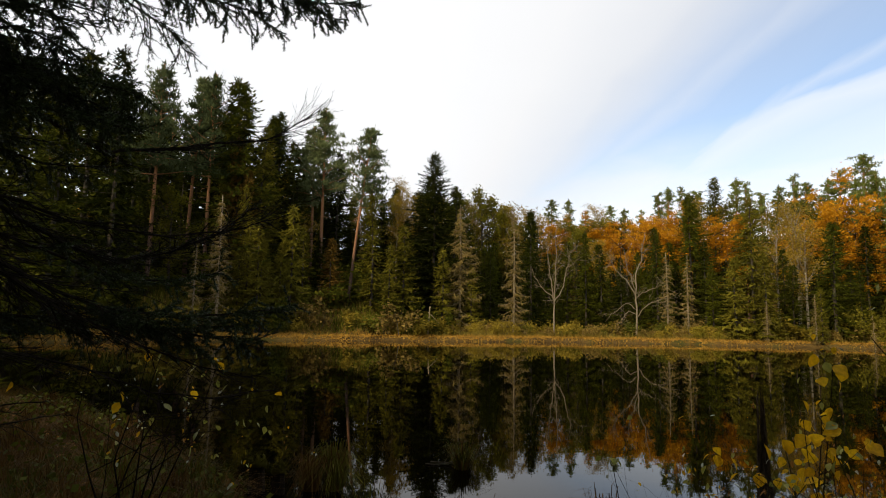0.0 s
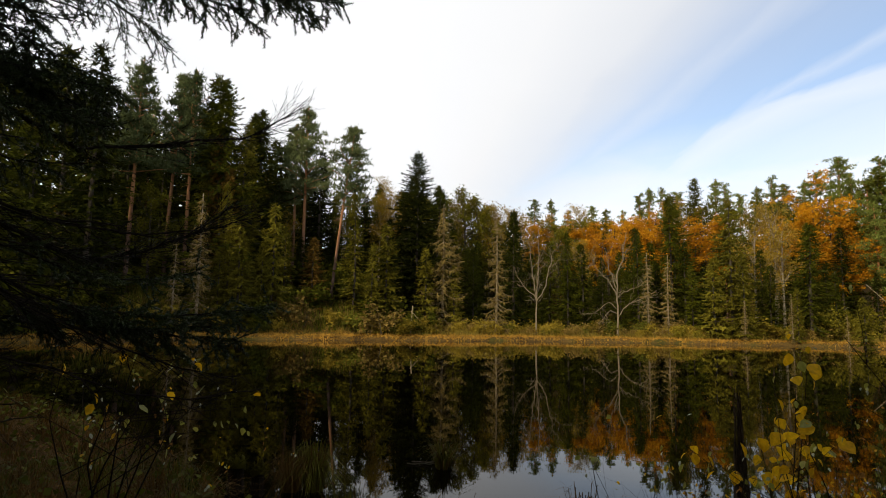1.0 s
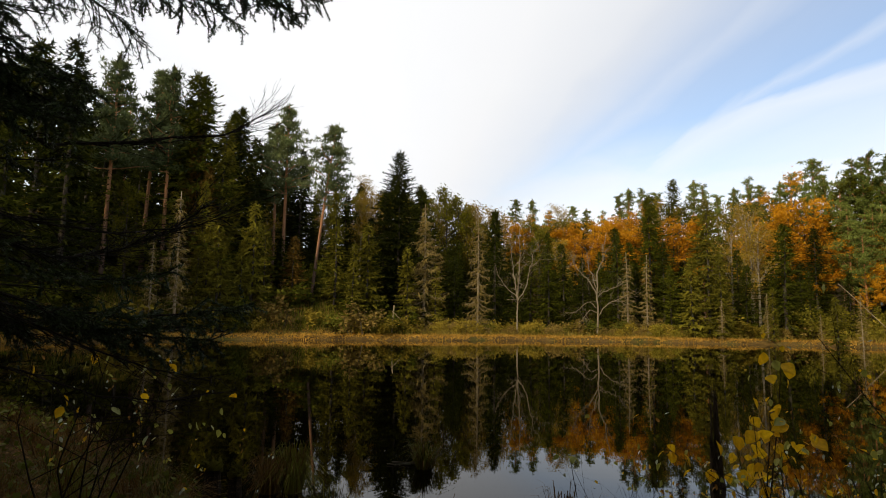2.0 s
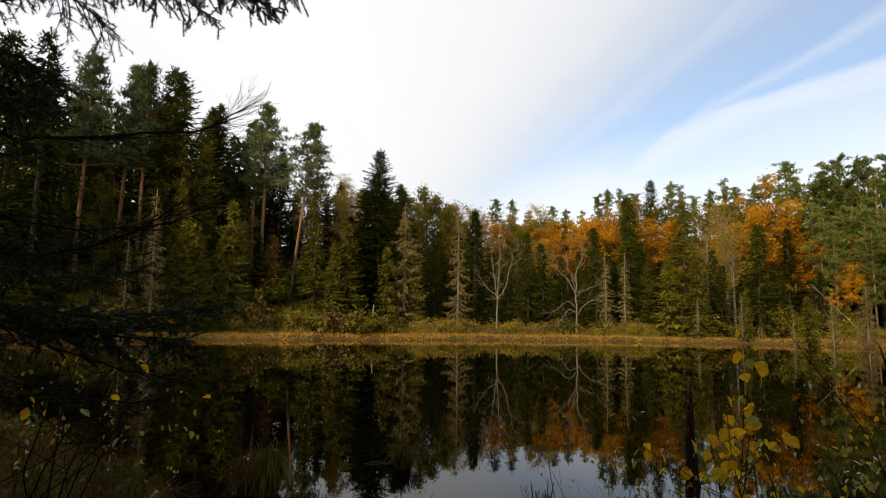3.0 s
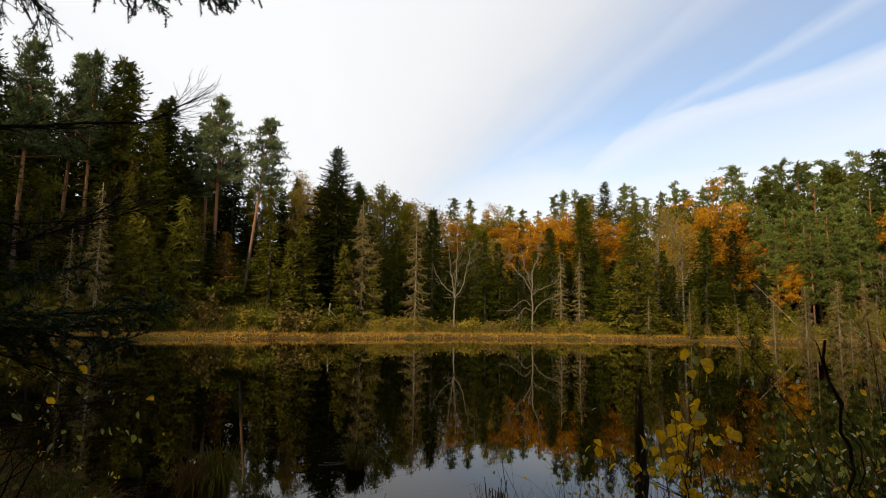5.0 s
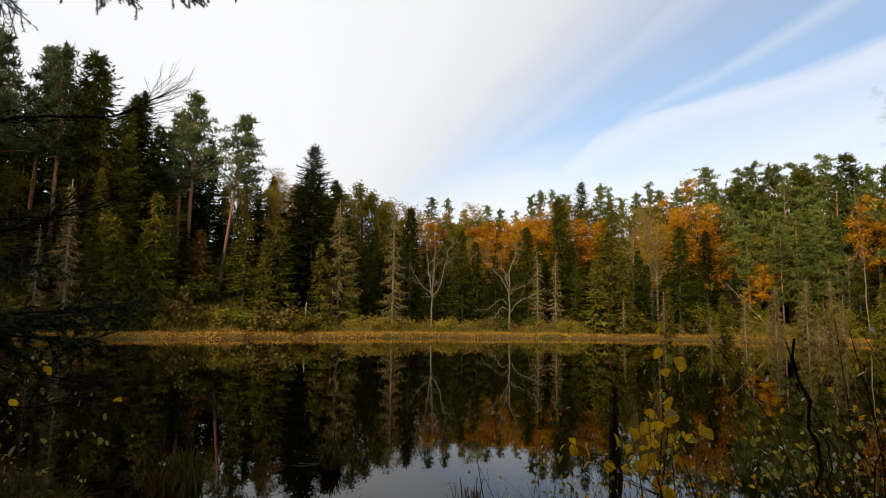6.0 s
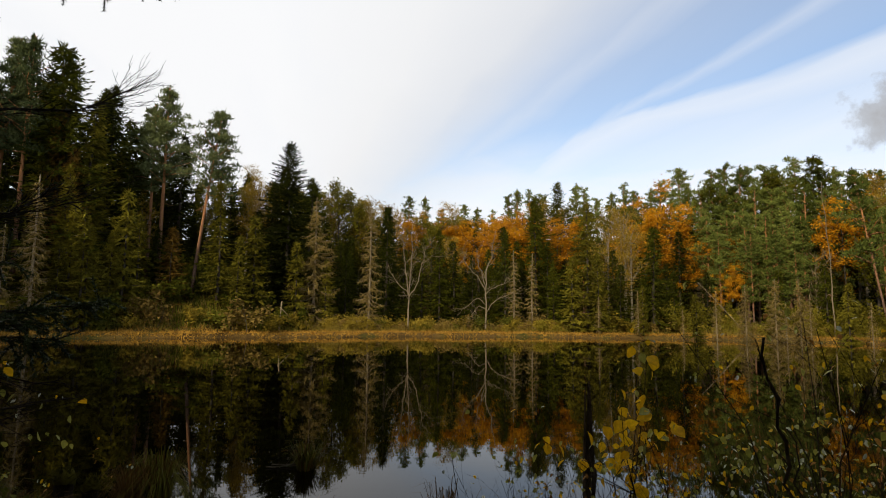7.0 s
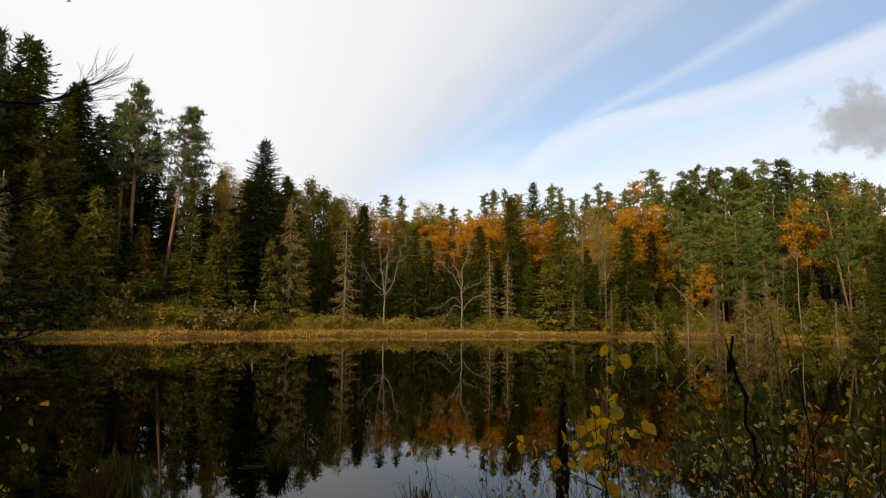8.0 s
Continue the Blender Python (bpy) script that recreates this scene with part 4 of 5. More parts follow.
bush_tree = broadleaf(84, 8, NEEDLE_DEAD, BARK_PALE, 0.1, 900, 0.2, 0.6, 0.9, 0.2, "leafless_tree", "grey leafless tree on the far shore", 9)
stand([bush_tree], [(43.9, 52.1, 8.9), (42.2, 54, 6.5)], (0.9, 1.1), 18)

# fallen pale trunk propped among the trees, and a broken post at the water
log = new("fallen_trunk")
wood = Shape()
limb(wood, (34.2, 50.2, 1.2), (-1.85, 3.0, 3.9), 5.6, 0.035, np.random.default_rng(5), 0.03, 0, 7, 6, 0.6)
part("stem", wood, BARK_PALE, log, smooth=True)
tagged(log, "pale fallen trunk leaning between the trees", "fallen tree")
post = new("broken_post")
wood = Shape()
limb(wood, (-6.65, 48.6, 0.2), (0, 0, 1), 2.6, 0.07, np.random.default_rng(6), 0.05, 0, 7, 6, 0.7)
limb(wood, (-6.65, 48.6, 2.3), (0.6, 0, -0.5), 1.3, 0.035, np.random.default_rng(7), 0.15, 0, 5, 4, 0.4)
part("stem", wood, BARK_PALE, post, smooth=True)
tagged(post, "thin broken dead stem at the water's edge", "dead tree")

# ---- undergrowth and sedge along the far shore ----
LEAF_SLOPE = foliage("green_slope_leaves", (0.04, 0.05, 0.004), (0.20, 0.20, 0.02), 0.7, 0.3)
LEAF_BROWNISH = foliage("muted_bush_leaves", (0.13, 0.10, 0.010), (0.42, 0.31, 0.04), 0.7, 0.3)
makes = [shrub(101, 1.9, 1.3, LEAF_BUSH, 560, 0.14, "olive willow shrub on the lake shore"), shrub(102, 1.5, 1.2, LEAF_BROWNISH, 480, 0.135, "olive-brown shrub on the lake shore"), shrub(103, 1.7, 1.1, LEAF_RUST, 460, 0.115, "rusty brown half-bare shrub on the shore"), shrub(104, 2.2, 1.4, LEAF_BROWNISH, 600, 0.14, "muted olive shrub at the forest edge")]
slope_makes = [shrub(106, 2.0, 1.4, LEAF_SLOPE, 620, 0.14, "dark green shrub on the forest slope"), shrub(107, 1.6, 1.3, LEAF_SLOPE, 520, 0.13, "low green shrub on the forest slope")]
rng = np.random.default_rng(55)
rows, slope_rows = [], []
for i in range(230):
    a = -44 + 98 * ((i + rng.random()) / 230) ** 1.1
    back = rng.random() ** 1.2
    steep = a < -7
    r = float(np.interp(a, SHORE_AZ, SHORE_FAR)) + (1.5 + 13 * back if steep else 3.6 + 8.5 * back)
    (slope_rows if steep and back > 0.12 else rows).append((r * math.sin(radians(a)), r * math.cos(radians(a)), rng.uniform(0.6, 2.2) * (1.2 if steep else 0.8)))
stand(slope_makes, slope_rows, (1.0, 1.5), 29, True)
stand(makes, rows, (1.1, 1.7), 19, True)
rows = []
for i in range(50):
    a = rng.uniform(28, 47)
    r = float(np.interp(a, SHORE_AZ, SHORE_FAR)) + rng.uniform(2.8, 8)
    rows.append((r * math.sin(radians(a)), r * math.cos(radians(a)), rng.uniform(1.2, 3.0)))
stand([shrub(105, 2.4, 1.4, LEAF_LIME, 900, 0.105, "bright yellow-green shrub at the forest edge")], rows, (0.9, 1.3), 20, True)
for ob in [o for o in scene.objects if o.name.split(".")[0] == "shrub"]:
    ob["group"] = "shrubs along the far shore"


def shrub_belt(seed, number, azimuth, depth, tall, material, name, label):
    """Low bushes that run into one another along the bank: twigs from many feet, with leaves round them."""
    rng = np.random.default_rng(seed)
    a, each = rng.uniform(*azimuth, number), 260
    r = np.interp(a, SHORE_AZ, SHORE_FAR) + rng.uniform(*depth, number)
    x, y, h = r * np.sin(np.radians(a)), r * np.cos(np.radians(a)), rng.uniform(*tall, number)
    foot = np.repeat(np.stack([x, y, ground_z(x, y)], 1), each, 0)
    high = np.repeat(h, each)
    az, k, up = rng.uniform(0, 2 * np.pi, len(foot)), np.sqrt(rng.random(len(foot))), rng.random(len(foot)) ** 0.7
    wide = 0.75 * high * k * np.sqrt(1 - 0.8 * up)
    spot = foot + np.stack([wide * np.cos(az), wide * np.sin(az), high * up * (1 - 0.3 * k)], 1) + rng.normal(size=foot.shape) * 0.06
    growth = Shape()
    growth.leaves(spot, 0.12, rng, 0.15, 1.4, 3)
    twig = rng.random(len(spot)) < 0.06
    growth.blades(foot[twig] + rng.normal(size=(int(twig.sum()), 3)) * np.array([0.1, 0.1, 0]), spot[twig] + np.array([0, 0, 0.15]), 0.025, rng)
    return tagged(new(name, growth.mesh(name, material)), label, "bushes", kind="stuff")


shrub_belt(211, 95, (-8, 52), (3.0, 6.5), (0.6, 1.6), LEAF_BROWNISH, "olive_bushes", "low olive-brown bushes along the far bank")
shrub_belt(212, 70, (-6, 50), (2.4, 5.5), (0.5, 1.3), LEAF_RUST, "brown_bushes", "low half-bare brown bushes along the far bank")
shrub_belt(213, 50, (16, 48), (2.4, 6.0), (0.5, 1.3), LEAF_LIME, "yellow_bushes", "low yellow-green bushes along the far bank")


def sedge_belt(seed, number, azimuth, depth, tall, material, name, label, width=0.05):
    rng = np.random.default_rng(seed)
    a = rng.uniform(*azimuth, number)
    s = rng.uniform(*depth, number)
    x0, y0 = np.sin(np.radians(a)), np.cos(np.radians(a))
    r = np.interp(a, SHORE_AZ, SHORE_FAR)
    for _ in range(2):
        r = shore_far(a, x0 * r)
    x, y = x0 * (r + s), y0 * (r + s)
    z = np.maximum(ground_z(x, y), 0) - 0.05
    h = rng.uniform(*tall, number) * (0.65 + 0.5 * np.sin(x * 0.9 + np.sin(y * 1.9)) ** 2)
    root = np.stack([x, y, z], 1)
    tip = root + np.stack([rng.normal(size=number) * 0.16, rng.normal(size=number) * 0.16, h], 1)
    grass = Shape()
    grass.blades(root, tip, width, rng)
    return tagged(new(name, grass.mesh(name, material)), label, "grass", kind="stuff")


sedge_belt(201, 30000, (-50, 56), (-0.15, 4.5), (0.06, 0.3), SEDGE, "dry_sedge", "straw-coloured dry sedge along the far bank", 0.07)
sedge_belt(202, 22000, (-50, 56), (2.0, 10), (0.2, 0.75), SEDGE_GREEN, "green_sedge", "olive grass and herbs behind the sedge", 0.09)
sedge_belt(203, 9000, (-46, 56), (4, 16), (0.3, 0.9), LEAF_RUST, "dry_herbs", "brown dry herbs at the forest edge", 0.09)

sedge_belt(204, 12000, (-46, -5), (2.5, 15), (0.35, 1.0), LEAF_SLOPE, "slope_herbs", "olive herbs and low growth on the forest slope", 0.13)

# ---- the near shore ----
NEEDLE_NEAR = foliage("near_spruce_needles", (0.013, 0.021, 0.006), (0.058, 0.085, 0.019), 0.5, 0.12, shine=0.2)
LEAF_YELLOW = foliage("yellow_hazel_leaves", (0.70, 0.37, 0.006), (0.98, 0.60, 0.015), 0.5, 0.5, shine=0.08, mottle=30.0)
LEAF_PALE = foliage("pale_green_leaves", (0.19, 0.21, 0.025), (0.50, 0.46, 0.08), 0.45, 0.35, shine=0.3, mottle=30.0)
LEAF_BROWN = foliage("brown_orange_leaves", (0.25, 0.11, 0.02), (0.45, 0.23, 0.05), 0.5, 0.3, mottle=38.0)
# silvery leaf colour that paints in the bright glints on small leaves
LEAF_GLINT = foliage("glint_pale_leaves", (0.34, 0.37, 0.24), (0.66, 0.68, 0.50), 0.45, 0.25, shine=0.3, mottle=30.0)
GRASS_NEAR = foliage("wet_green_grass", (0.022, 0.028, 0.002), (0.15, 0.14, 0.014), 0.5, 0.25)
GRASS_DRY = foliage("dry_near_grass", (0.036, 0.018, 0.003), (0.18, 0.095, 0.02), 0.6, 0.25)


def resample(points, step):
    pts = np.array(points, float)
    at_ = np.concatenate([[0], np.cumsum(np.linalg.norm(np.diff(pts, axis=0), axis=1))])
    n = max(int(at_[-1] / step), 4)
    u = np.linspace(0, at_[-1], n)
    return np.stack([np.interp(u, at_, pts[:, k]) for k in range(3)], 1), at_[-1]


def bough(parent, points, seed, needles=1.0, thick=0.018, side_len=0.42, lift=0.0, sag=0.35, twig_step=0.038, label="", spray=0, bare=0.0):
    """One spruce bough: a bent main branch, side twigs in a drooping fan, and needles on them."""
    rng = np.random.default_rng(seed)
    path, total = resample(points, 0.05)
    path[1:] += np.cumsum(rng.normal(size=path[1:].shape) * 0.004, 0)
    wood, green = Shape(), Shape()
    n = len(path)
    wood.tube(path, np.linspace(thick, 0.003, n), 6)
    roots, tips = [], []

    def clothe(a, b, per):
        k = max(int(np.linalg.norm(b - a) * per), 1)
        u = rng.random((k, 1))
        p, d = a + (b - a) * u, unit(b - a)
        out = np.cross(d, rng.normal(size=(k, 3)))
        out /= np.linalg.norm(out, axis=1, keepdims=True) + 1e-9
        roots.append(p)
        tips.append(p + (out * 0.8 + d * 0.65) * rng.uniform(0.014, 0.025, (k, 1)))

    steps = int(total / twig_step)
    for i in range(steps):
        u = 0.18 + 0.82 * (i + rng.random()) / steps
        k = min(int(u * (n - 1)), n - 2)
        base, d = path[k], unit(path[k + 1] - path[k])
        flat = unit(np.cross(d, (0, 0, 1.0))) * (1 if i % 2 else -1)
        ln = side_len * (1.12 - u) ** 0.6 * rng.uniform(0.45, 1.15)
        way = d * rng.uniform(0.5, 0.9) + flat * rng.uniform(0.5, 1.0) + np.array([0, 0, lift - sag * rng.uniform(0.2, 1.0)])
        pts = limb(wood, base, way, ln, 0.004, rng, 0.22, lift * 0.5 - 0.12, 3, 4, 0.4)
        for a, b in zip(pts[:-1], pts[1:]):
            if needles > 0.02 and u > bare:
                clothe(a, b, 290 * min(needles, 1.7))
        for j in range(int(ln / 0.045)):
            q = rng.uniform(0.2, 1.0) * 3.99
            p = pts[int(q)] + (pts[int(q) + 1] - pts[int(q)]) * (q % 1)
            w = unit(pts[int(q) + 1] - pts[int(q)]) + rng.normal(size=3) * 0.55 + np.array([0, 0, lift * 0.6 - 0.7 * sag])
            tw = limb(wood, p, w, rng.uniform(0.05, 0.16), 0.0022, rng, 0.2, 0, 3, 2, 0.5)
            if needles > 0.02 and u > bare:
                clothe(tw[0], tw[-1], 450 * min(needles, 1.7))
    for i in range(spray):
        k = min(int(n * (0.42 + 0.56 * rng.random())), n - 2)
        d = unit(path[k + 1] - path[k])
        pts = limb(wood, path[k], d + rng.normal(size=3) * np.array([0.14, 0.14, 0.09]) + np.array([0, 0, -0.08]), rng.uniform(0.3, 0.62), 0.0026, rng, 0.1, 0.12, 3, 6, 0.35)
        for j in range(5):
            q = int(rng.integers(1, 6))
            limb(wood, pts[q], pts[q + 1] - pts[q] + rng.normal(size=3) * 0.022, rng.uniform(0.08, 0.2), 0.0017, rng, 0.25, 0.15, 3, 3, 0.5)
    if needles > 0.02 and bare < 0.3:
        clothe(path[n // 3], path[n * 2 // 3], 130 * needles)
        clothe(path[n * 2 // 3], path[-1], 200 * needles)
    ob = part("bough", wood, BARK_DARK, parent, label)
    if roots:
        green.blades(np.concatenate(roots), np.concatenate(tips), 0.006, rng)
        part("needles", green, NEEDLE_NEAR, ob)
    return ob


near_spruce = new("near_spruce")
tagged(near_spruce, "dark old spruce overhanging the near shore", "spruce tree")
wood = Shape()
stem = np.array([(-3.3, 2.0, 0.0), (-3.3, 2.0, 1.5), (-3.28, 2.02, 4), (-3.25, 2.05, 8), (-3.25, 2.05, 13)])
wood.tube(stem, [0.24, 0.19, 0.16, 0.11, 0.03], 12)
part("trunk", wood, BARK_SPRUCE, near_spruce, smooth=True)
# upper crown, out of view: added to shade the boughs and bank below
upper = Shape()
rng = np.random.default_rng(29)
roots, tips = [], []
for i in range(150):
    z = 4.9 + 8 * (i / 150)
    az, ln = rng.uniform(0, 2 * np.pi), (2.9 * (1 - (z - 4.9) / 9)) * rng.uniform(0.7, 1.1)
    out = np.array([math.cos(az), math.sin(az), 0.0])
    u = rng.uniform(0.1, 1, (60, 1))
    p = np.array([-3.26, 2.03, z]) + out * u * ln + np.array([0, 0, -0.3]) * u * ln
    roots.append(p)
    tips.append(p + rng.normal(size=p.shape) * np.array([0.3, 0.3, 0.12]) + np.array([0, 0, -0.15]))
upper.blades(np.concatenate(roots), np.concatenate(tips), 0.13, rng)
part("crown", upper, NEEDLE_DARK, near_spruce)
BOUGHS = [
    ([(-3.28, 2.0, 3.1), (-2.45, 2.20, 2.73), (-2.43, 2.36, 2.70), (-2.25, 2.66, 2.57), (-2.22, 2.81, 2.53), (-1.71, 3.66, 2.83), (-1.63, 3.81, 2.94), (-1.55, 3.90, 3.05), (-1.52, 3.96, 3.09)], 0.0, 0.018, 0.13, 0.0, 0.05),
    ([(-3.28, 2.0, 2.4), (-2.34, 2.17, 2.20), (-2.33, 2.32, 2.15), (-2.19, 2.58, 2.02), (-2.07, 2.80, 1.96), (-1.94, 3.00, 2.00), (-1.72, 3.24, 2.15), (-1.60, 3.41, 2.33)], 0.05, 0.016, 0.4, 0.15, 0.2),
    ([(-3.28, 2.0, 2.1), (-2.19, 2.04, 1.95), (-2.17, 2.19, 1.90), (-2.06, 2.43, 1.77), (-1.97, 2.62, 1.69), (-1.77, 2.99, 1.64), (-1.53, 3.22, 1.66), (-1.39, 3.39, 1.70), (-1.42, 3.47, 1.69)], 1.7, 0.016, 0.6, 0.2, 0.4),
    ([(-3.28, 2.0, 2.0), (-2.18, 2.04, 1.90), (-2.01, 2.34, 1.73), (-1.87, 2.69, 1.64), (-1.69, 3.03, 1.55), (-1.44, 3.26, 1.52), (-1.42, 3.38, 1.56)], 1.6, 0.015, 0.55, 0.1, 0.45),
    ([(-3.28, 2.0, 2.2), (-2.19, 2.04, 1.99), (-2.15, 2.35, 1.93), (-1.96, 2.63, 1.83), (-1.81, 2.85, 1.82), (-1.65, 3.06, 1.86), (-1.67, 3.15, 1.87)], 1.3, 0.014, 0.35, 0.15, 0.3),
    ([(-3.26, 2.0, 4.2), (-2.59, 2.76, 3.92), (-2.37, 3.20, 3.96), (-2.03, 3.64, 4.03), (-1.68, 4.03, 4.04), (-1.36, 4.25, 3.96)], 2.2, 0.018, 0.5, 0.0, 0.5),
    ([(-3.26, 2.0, 4.0), (-2.61, 2.61, 3.71), (-2.43, 3.03, 3.78), (-2.14, 3.35, 3.77), (-1.92, 3.70, 3.82), (-1.71, 3.91, 3.73)], 1.2, 0.016, 0.5, 0.0, 0.5),
    ([(-3.26, 2.0, 3.7), (-2.54, 2.39, 3.46), (-2.40, 2.66, 3.47), (-2.31, 2.99, 3.50), (-2.18, 3.20, 3.44), (-2.13, 3.36, 3.33)], 0.5, 0.015, 0.5, 0.0, 0.5),
    ([(-3.26, 2.0, 4.5), (-2.80, 2.97, 4.25), (-2.41, 3.53, 4.28), (-2.00, 4.00, 4.29), (-1.63, 4.37, 4.31), (-1.30, 4.58, 4.39)], 2.0, 0.018, 0.5, 0.0, 0.5),
    ([(-3.28, 2.0, 2.95), (-2.41, 2.10, 2.83), (-2.37, 2.28, 2.84), (-2.28, 2.51, 2.89), (-2.19, 2.71, 2.92), (-2.09, 2.91, 2.88)], 1.2, 0.015, 0.42, 0.0, 0.45),
    ([(-3.28, 2.0, 2.8), (-2.25, 1.97, 2.67), (-2.22, 2.15, 2.67), (-2.15, 2.35, 2.67), (-2.07, 2.54, 2.66), (-2.00, 2.72, 2.65)], 1.2, 0.015, 0.42, 0.0, 0.45),
    ([(-3.28, 2.0, 3.1), (-2.24, 1.98, 2.82), (-2.17, 2.12, 2.88), (-2.12, 2.25, 2.87), (-2.09, 2.41, 2.84)], 1.4, 0.014, 0.36, 0.0, 0.5),
    ([(-3.28, 2.0, 2.9), (-2.25, 1.97, 2.64), (-2.17, 2.2, 2.7), (-2.07, 2.42, 2.74), (-1.95, 2.64, 2.74)], 1.4, 0.014, 0.38, 0.0, 0.5),
    ([(-3.28, 2.0, 2.7), (-2.17, 1.91, 2.47), (-2.08, 2.15, 2.53), (-1.96, 2.38, 2.56), (-1.84, 2.59, 2.53)], 1.4, 0.014, 0.38, 0.0, 0.55),
    ([(-3.28, 2.0, 3.4), (-2.47, 2.18, 3.03), (-2.39, 2.4, 3.15), (-2.37, 2.56, 3.16), (-2.37, 2.69, 3.1)], 1.3, 0.014, 0.36, 0.0, 0.5),
    ([(-3.28, 2.0, 2.3), (-2.19, 2.04, 1.94), (-2.02, 2.33, 1.74), (-1.81, 2.61, 1.56), (-1.59, 2.92, 1.41), (-1.39, 3.18, 1.35)], 0.0, 0.011, 0.5, 0.0, 0.25),
    ([(-3.28, 2.0, 1.8), (-2.09, 2.0, 1.54), (-1.92, 2.29, 1.44), (-1.72, 2.55, 1.3), (-1.54, 2.77, 1.25), (-1.39, 2.96, 1.27)], 0.0, 0.009, 0.45, 0.0, 0.25),
    ([(-3.28, 2.0, 2.5), (-2.27, 2.1, 2.16), (-2.13, 2.5, 2.06), (-1.89, 2.92, 2.04), (-1.65, 3.28, 2.14), (-1.46, 3.47, 2.27)], 0.0, 0.011, 0.3, 0.0, 0.15),
    ([(-3.28, 2.0, 1.9), (-2.38, 2.27, 1.67), (-2.11, 2.64, 1.63), (-1.84, 2.95, 1.57), (-1.58, 3.2, 1.6)], 0.9, 0.012, 0.4, 0.05, 0.35)]
for i, (points, needles, thick, side_len, lift, sag) in enumerate(BOUGHS):
    bough(near_spruce, points, 300 + i, needles, thick, side_len, lift, sag, label="bare dead bough ending in a spray of thin twigs" if needles < 0.1 else "", spray=36 if i < 2 else 8 if needles < 0.1 else 0, bare=0.55 if 2 <= i <= 4 else 0.0, twig_step=0.1 if needles < 0.1 and i > 1 else 0.06 if 2 <= i <= 4 else 0.038)
rng = np.random.default_rng(31)
for i in range(18):
    z = 0.9 + 2.7 * i / 18 + rng.uniform(-0.1, 0.1)
    az, ln = rng.uniform(12, 52), rng.uniform(1.0, 1.75)
    out = np.array([math.sin(radians(az)) * 0.8 + 0.1, math.cos(radians(az)), 0.0])
    base = np.array([-3.28, 2.0, z + 0.3])
    bough(near_spruce, [base, base + out * ln * 0.4 + np.array([0, 0, -0.12]), base + out * ln * 0.75 + np.array([0, 0, -0.28]), base + out * ln + np.array([0, 0, -0.26])], 400 + i, (0.8 if z > 2.25 else rng.choice([0.0, 0.0, 0.12])), 0.013, 0.4, 0.05, 0.4, twig_step=0.052 if z > 2.25 else 0.11, bare=0.3)


def leaf_mesh(name, material, length, seed, wide=1.0):
    """A rounded leaf, folded along its midrib and a little curled; it hangs from its stalk at the origin."""
    rng = np.random.default_rng(seed)
    u = np.linspace(0, 1, 9)
    w = np.array([0.03, 0.22, 0.34, 0.40, 0.41, 0.36, 0.27, 0.15, 0.005]) * rng.uniform(0.85, 1.15) * length * wide
    curl, fold = rng.uniform(0.05, 0.3) * length, rng.uniform(0.15, 0.35)
    verts = []
    for k in range(9):
        z = -curl * u[k] ** 2
        verts += [(-w[k], u[k] * length, z + w[k] * fold), (0, u[k] * length, z), (w[k] * rng.uniform(0.85, 1.1), u[k] * length, z + w[k] * fold)]
    faces = []
    for k in range(8):
        a = k * 3
        faces += [[a, a + 1, a + 4, a + 3], [a + 1, a + 2, a + 5, a + 4]]
    s = Shape()
    s.add(verts, faces)
    return s.mesh(name, material, True)


def hang(parent, mesh, where, rng, scale=1.0, droop=50):
    ob = new("leaf", mesh)
    ob.parent = parent
    ob.matrix_local = pose(*where, -droop + rng.normal() * 28, rng.normal() * 25, rng.uniform(0, 360)) @ Matrix.Scale(scale, 4)
    return ob


def near_shrub(seed, name, base, stems, tall, spread, leaves, meshes, label, thick=0.006, levels=1, droop=50, scale=(0.7, 1.2), lean=(0, 0), kids=5):
    """A loose shrub: some crooked stems that fork, with single leaves on the twigs."""
    rng = np.random.default_rng(seed)
    bush = new(name)
    x, y = base
    bush.matrix_basis = pose(x, y, max(float(ground_z(x, y)), -0.1))
    leaves = int(leaves * 1.8)
    spots = []
    for i in range(stems):
        wood = Shape()
        az = rng.uniform(0, 2 * np.pi)
        k = rng.uniform(0.1, 1.0) * spread / tall
        ends = branching(wood, (0.06 * math.cos(az), 0.06 * math.sin(az), -0.05), (math.cos(az) * k + lean[0], math.sin(az) * k + lean[1], 1), tall * rng.uniform(0.6, 1.05), thick * 0.7, levels, rng, kids, 0.6, 0.45, 0.25, 0.42, 5, 0.35)
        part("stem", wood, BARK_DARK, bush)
        spots += [p for e in ends for p in e[1:] if p[2] > 0.42 * tall]
    for i in range(leaves):
        p = spots[int(rng.integers(len(spots)))] + rng.normal(size=3) * 0.012
        hang(bush, meshes[int(rng.integers(len(meshes)))], p, rng, rng.uniform(*scale), droop)
    return tagged(bush, label, "shrub", "shrubs on the near shore")


BIG_YELLOW = [leaf_mesh("leaf", LEAF_YELLOW, 0.085, 41, 1.1), leaf_mesh("leaf", LEAF_YELLOW, 0.075, 42, 1.15), leaf_mesh("leaf", LEAF_YELLOW, 0.1, 1), leaf_mesh("leaf", LEAF_YELLOW, 0.09, 2), leaf_mesh("leaf", LEAF_PALE, 0.08, 3)]
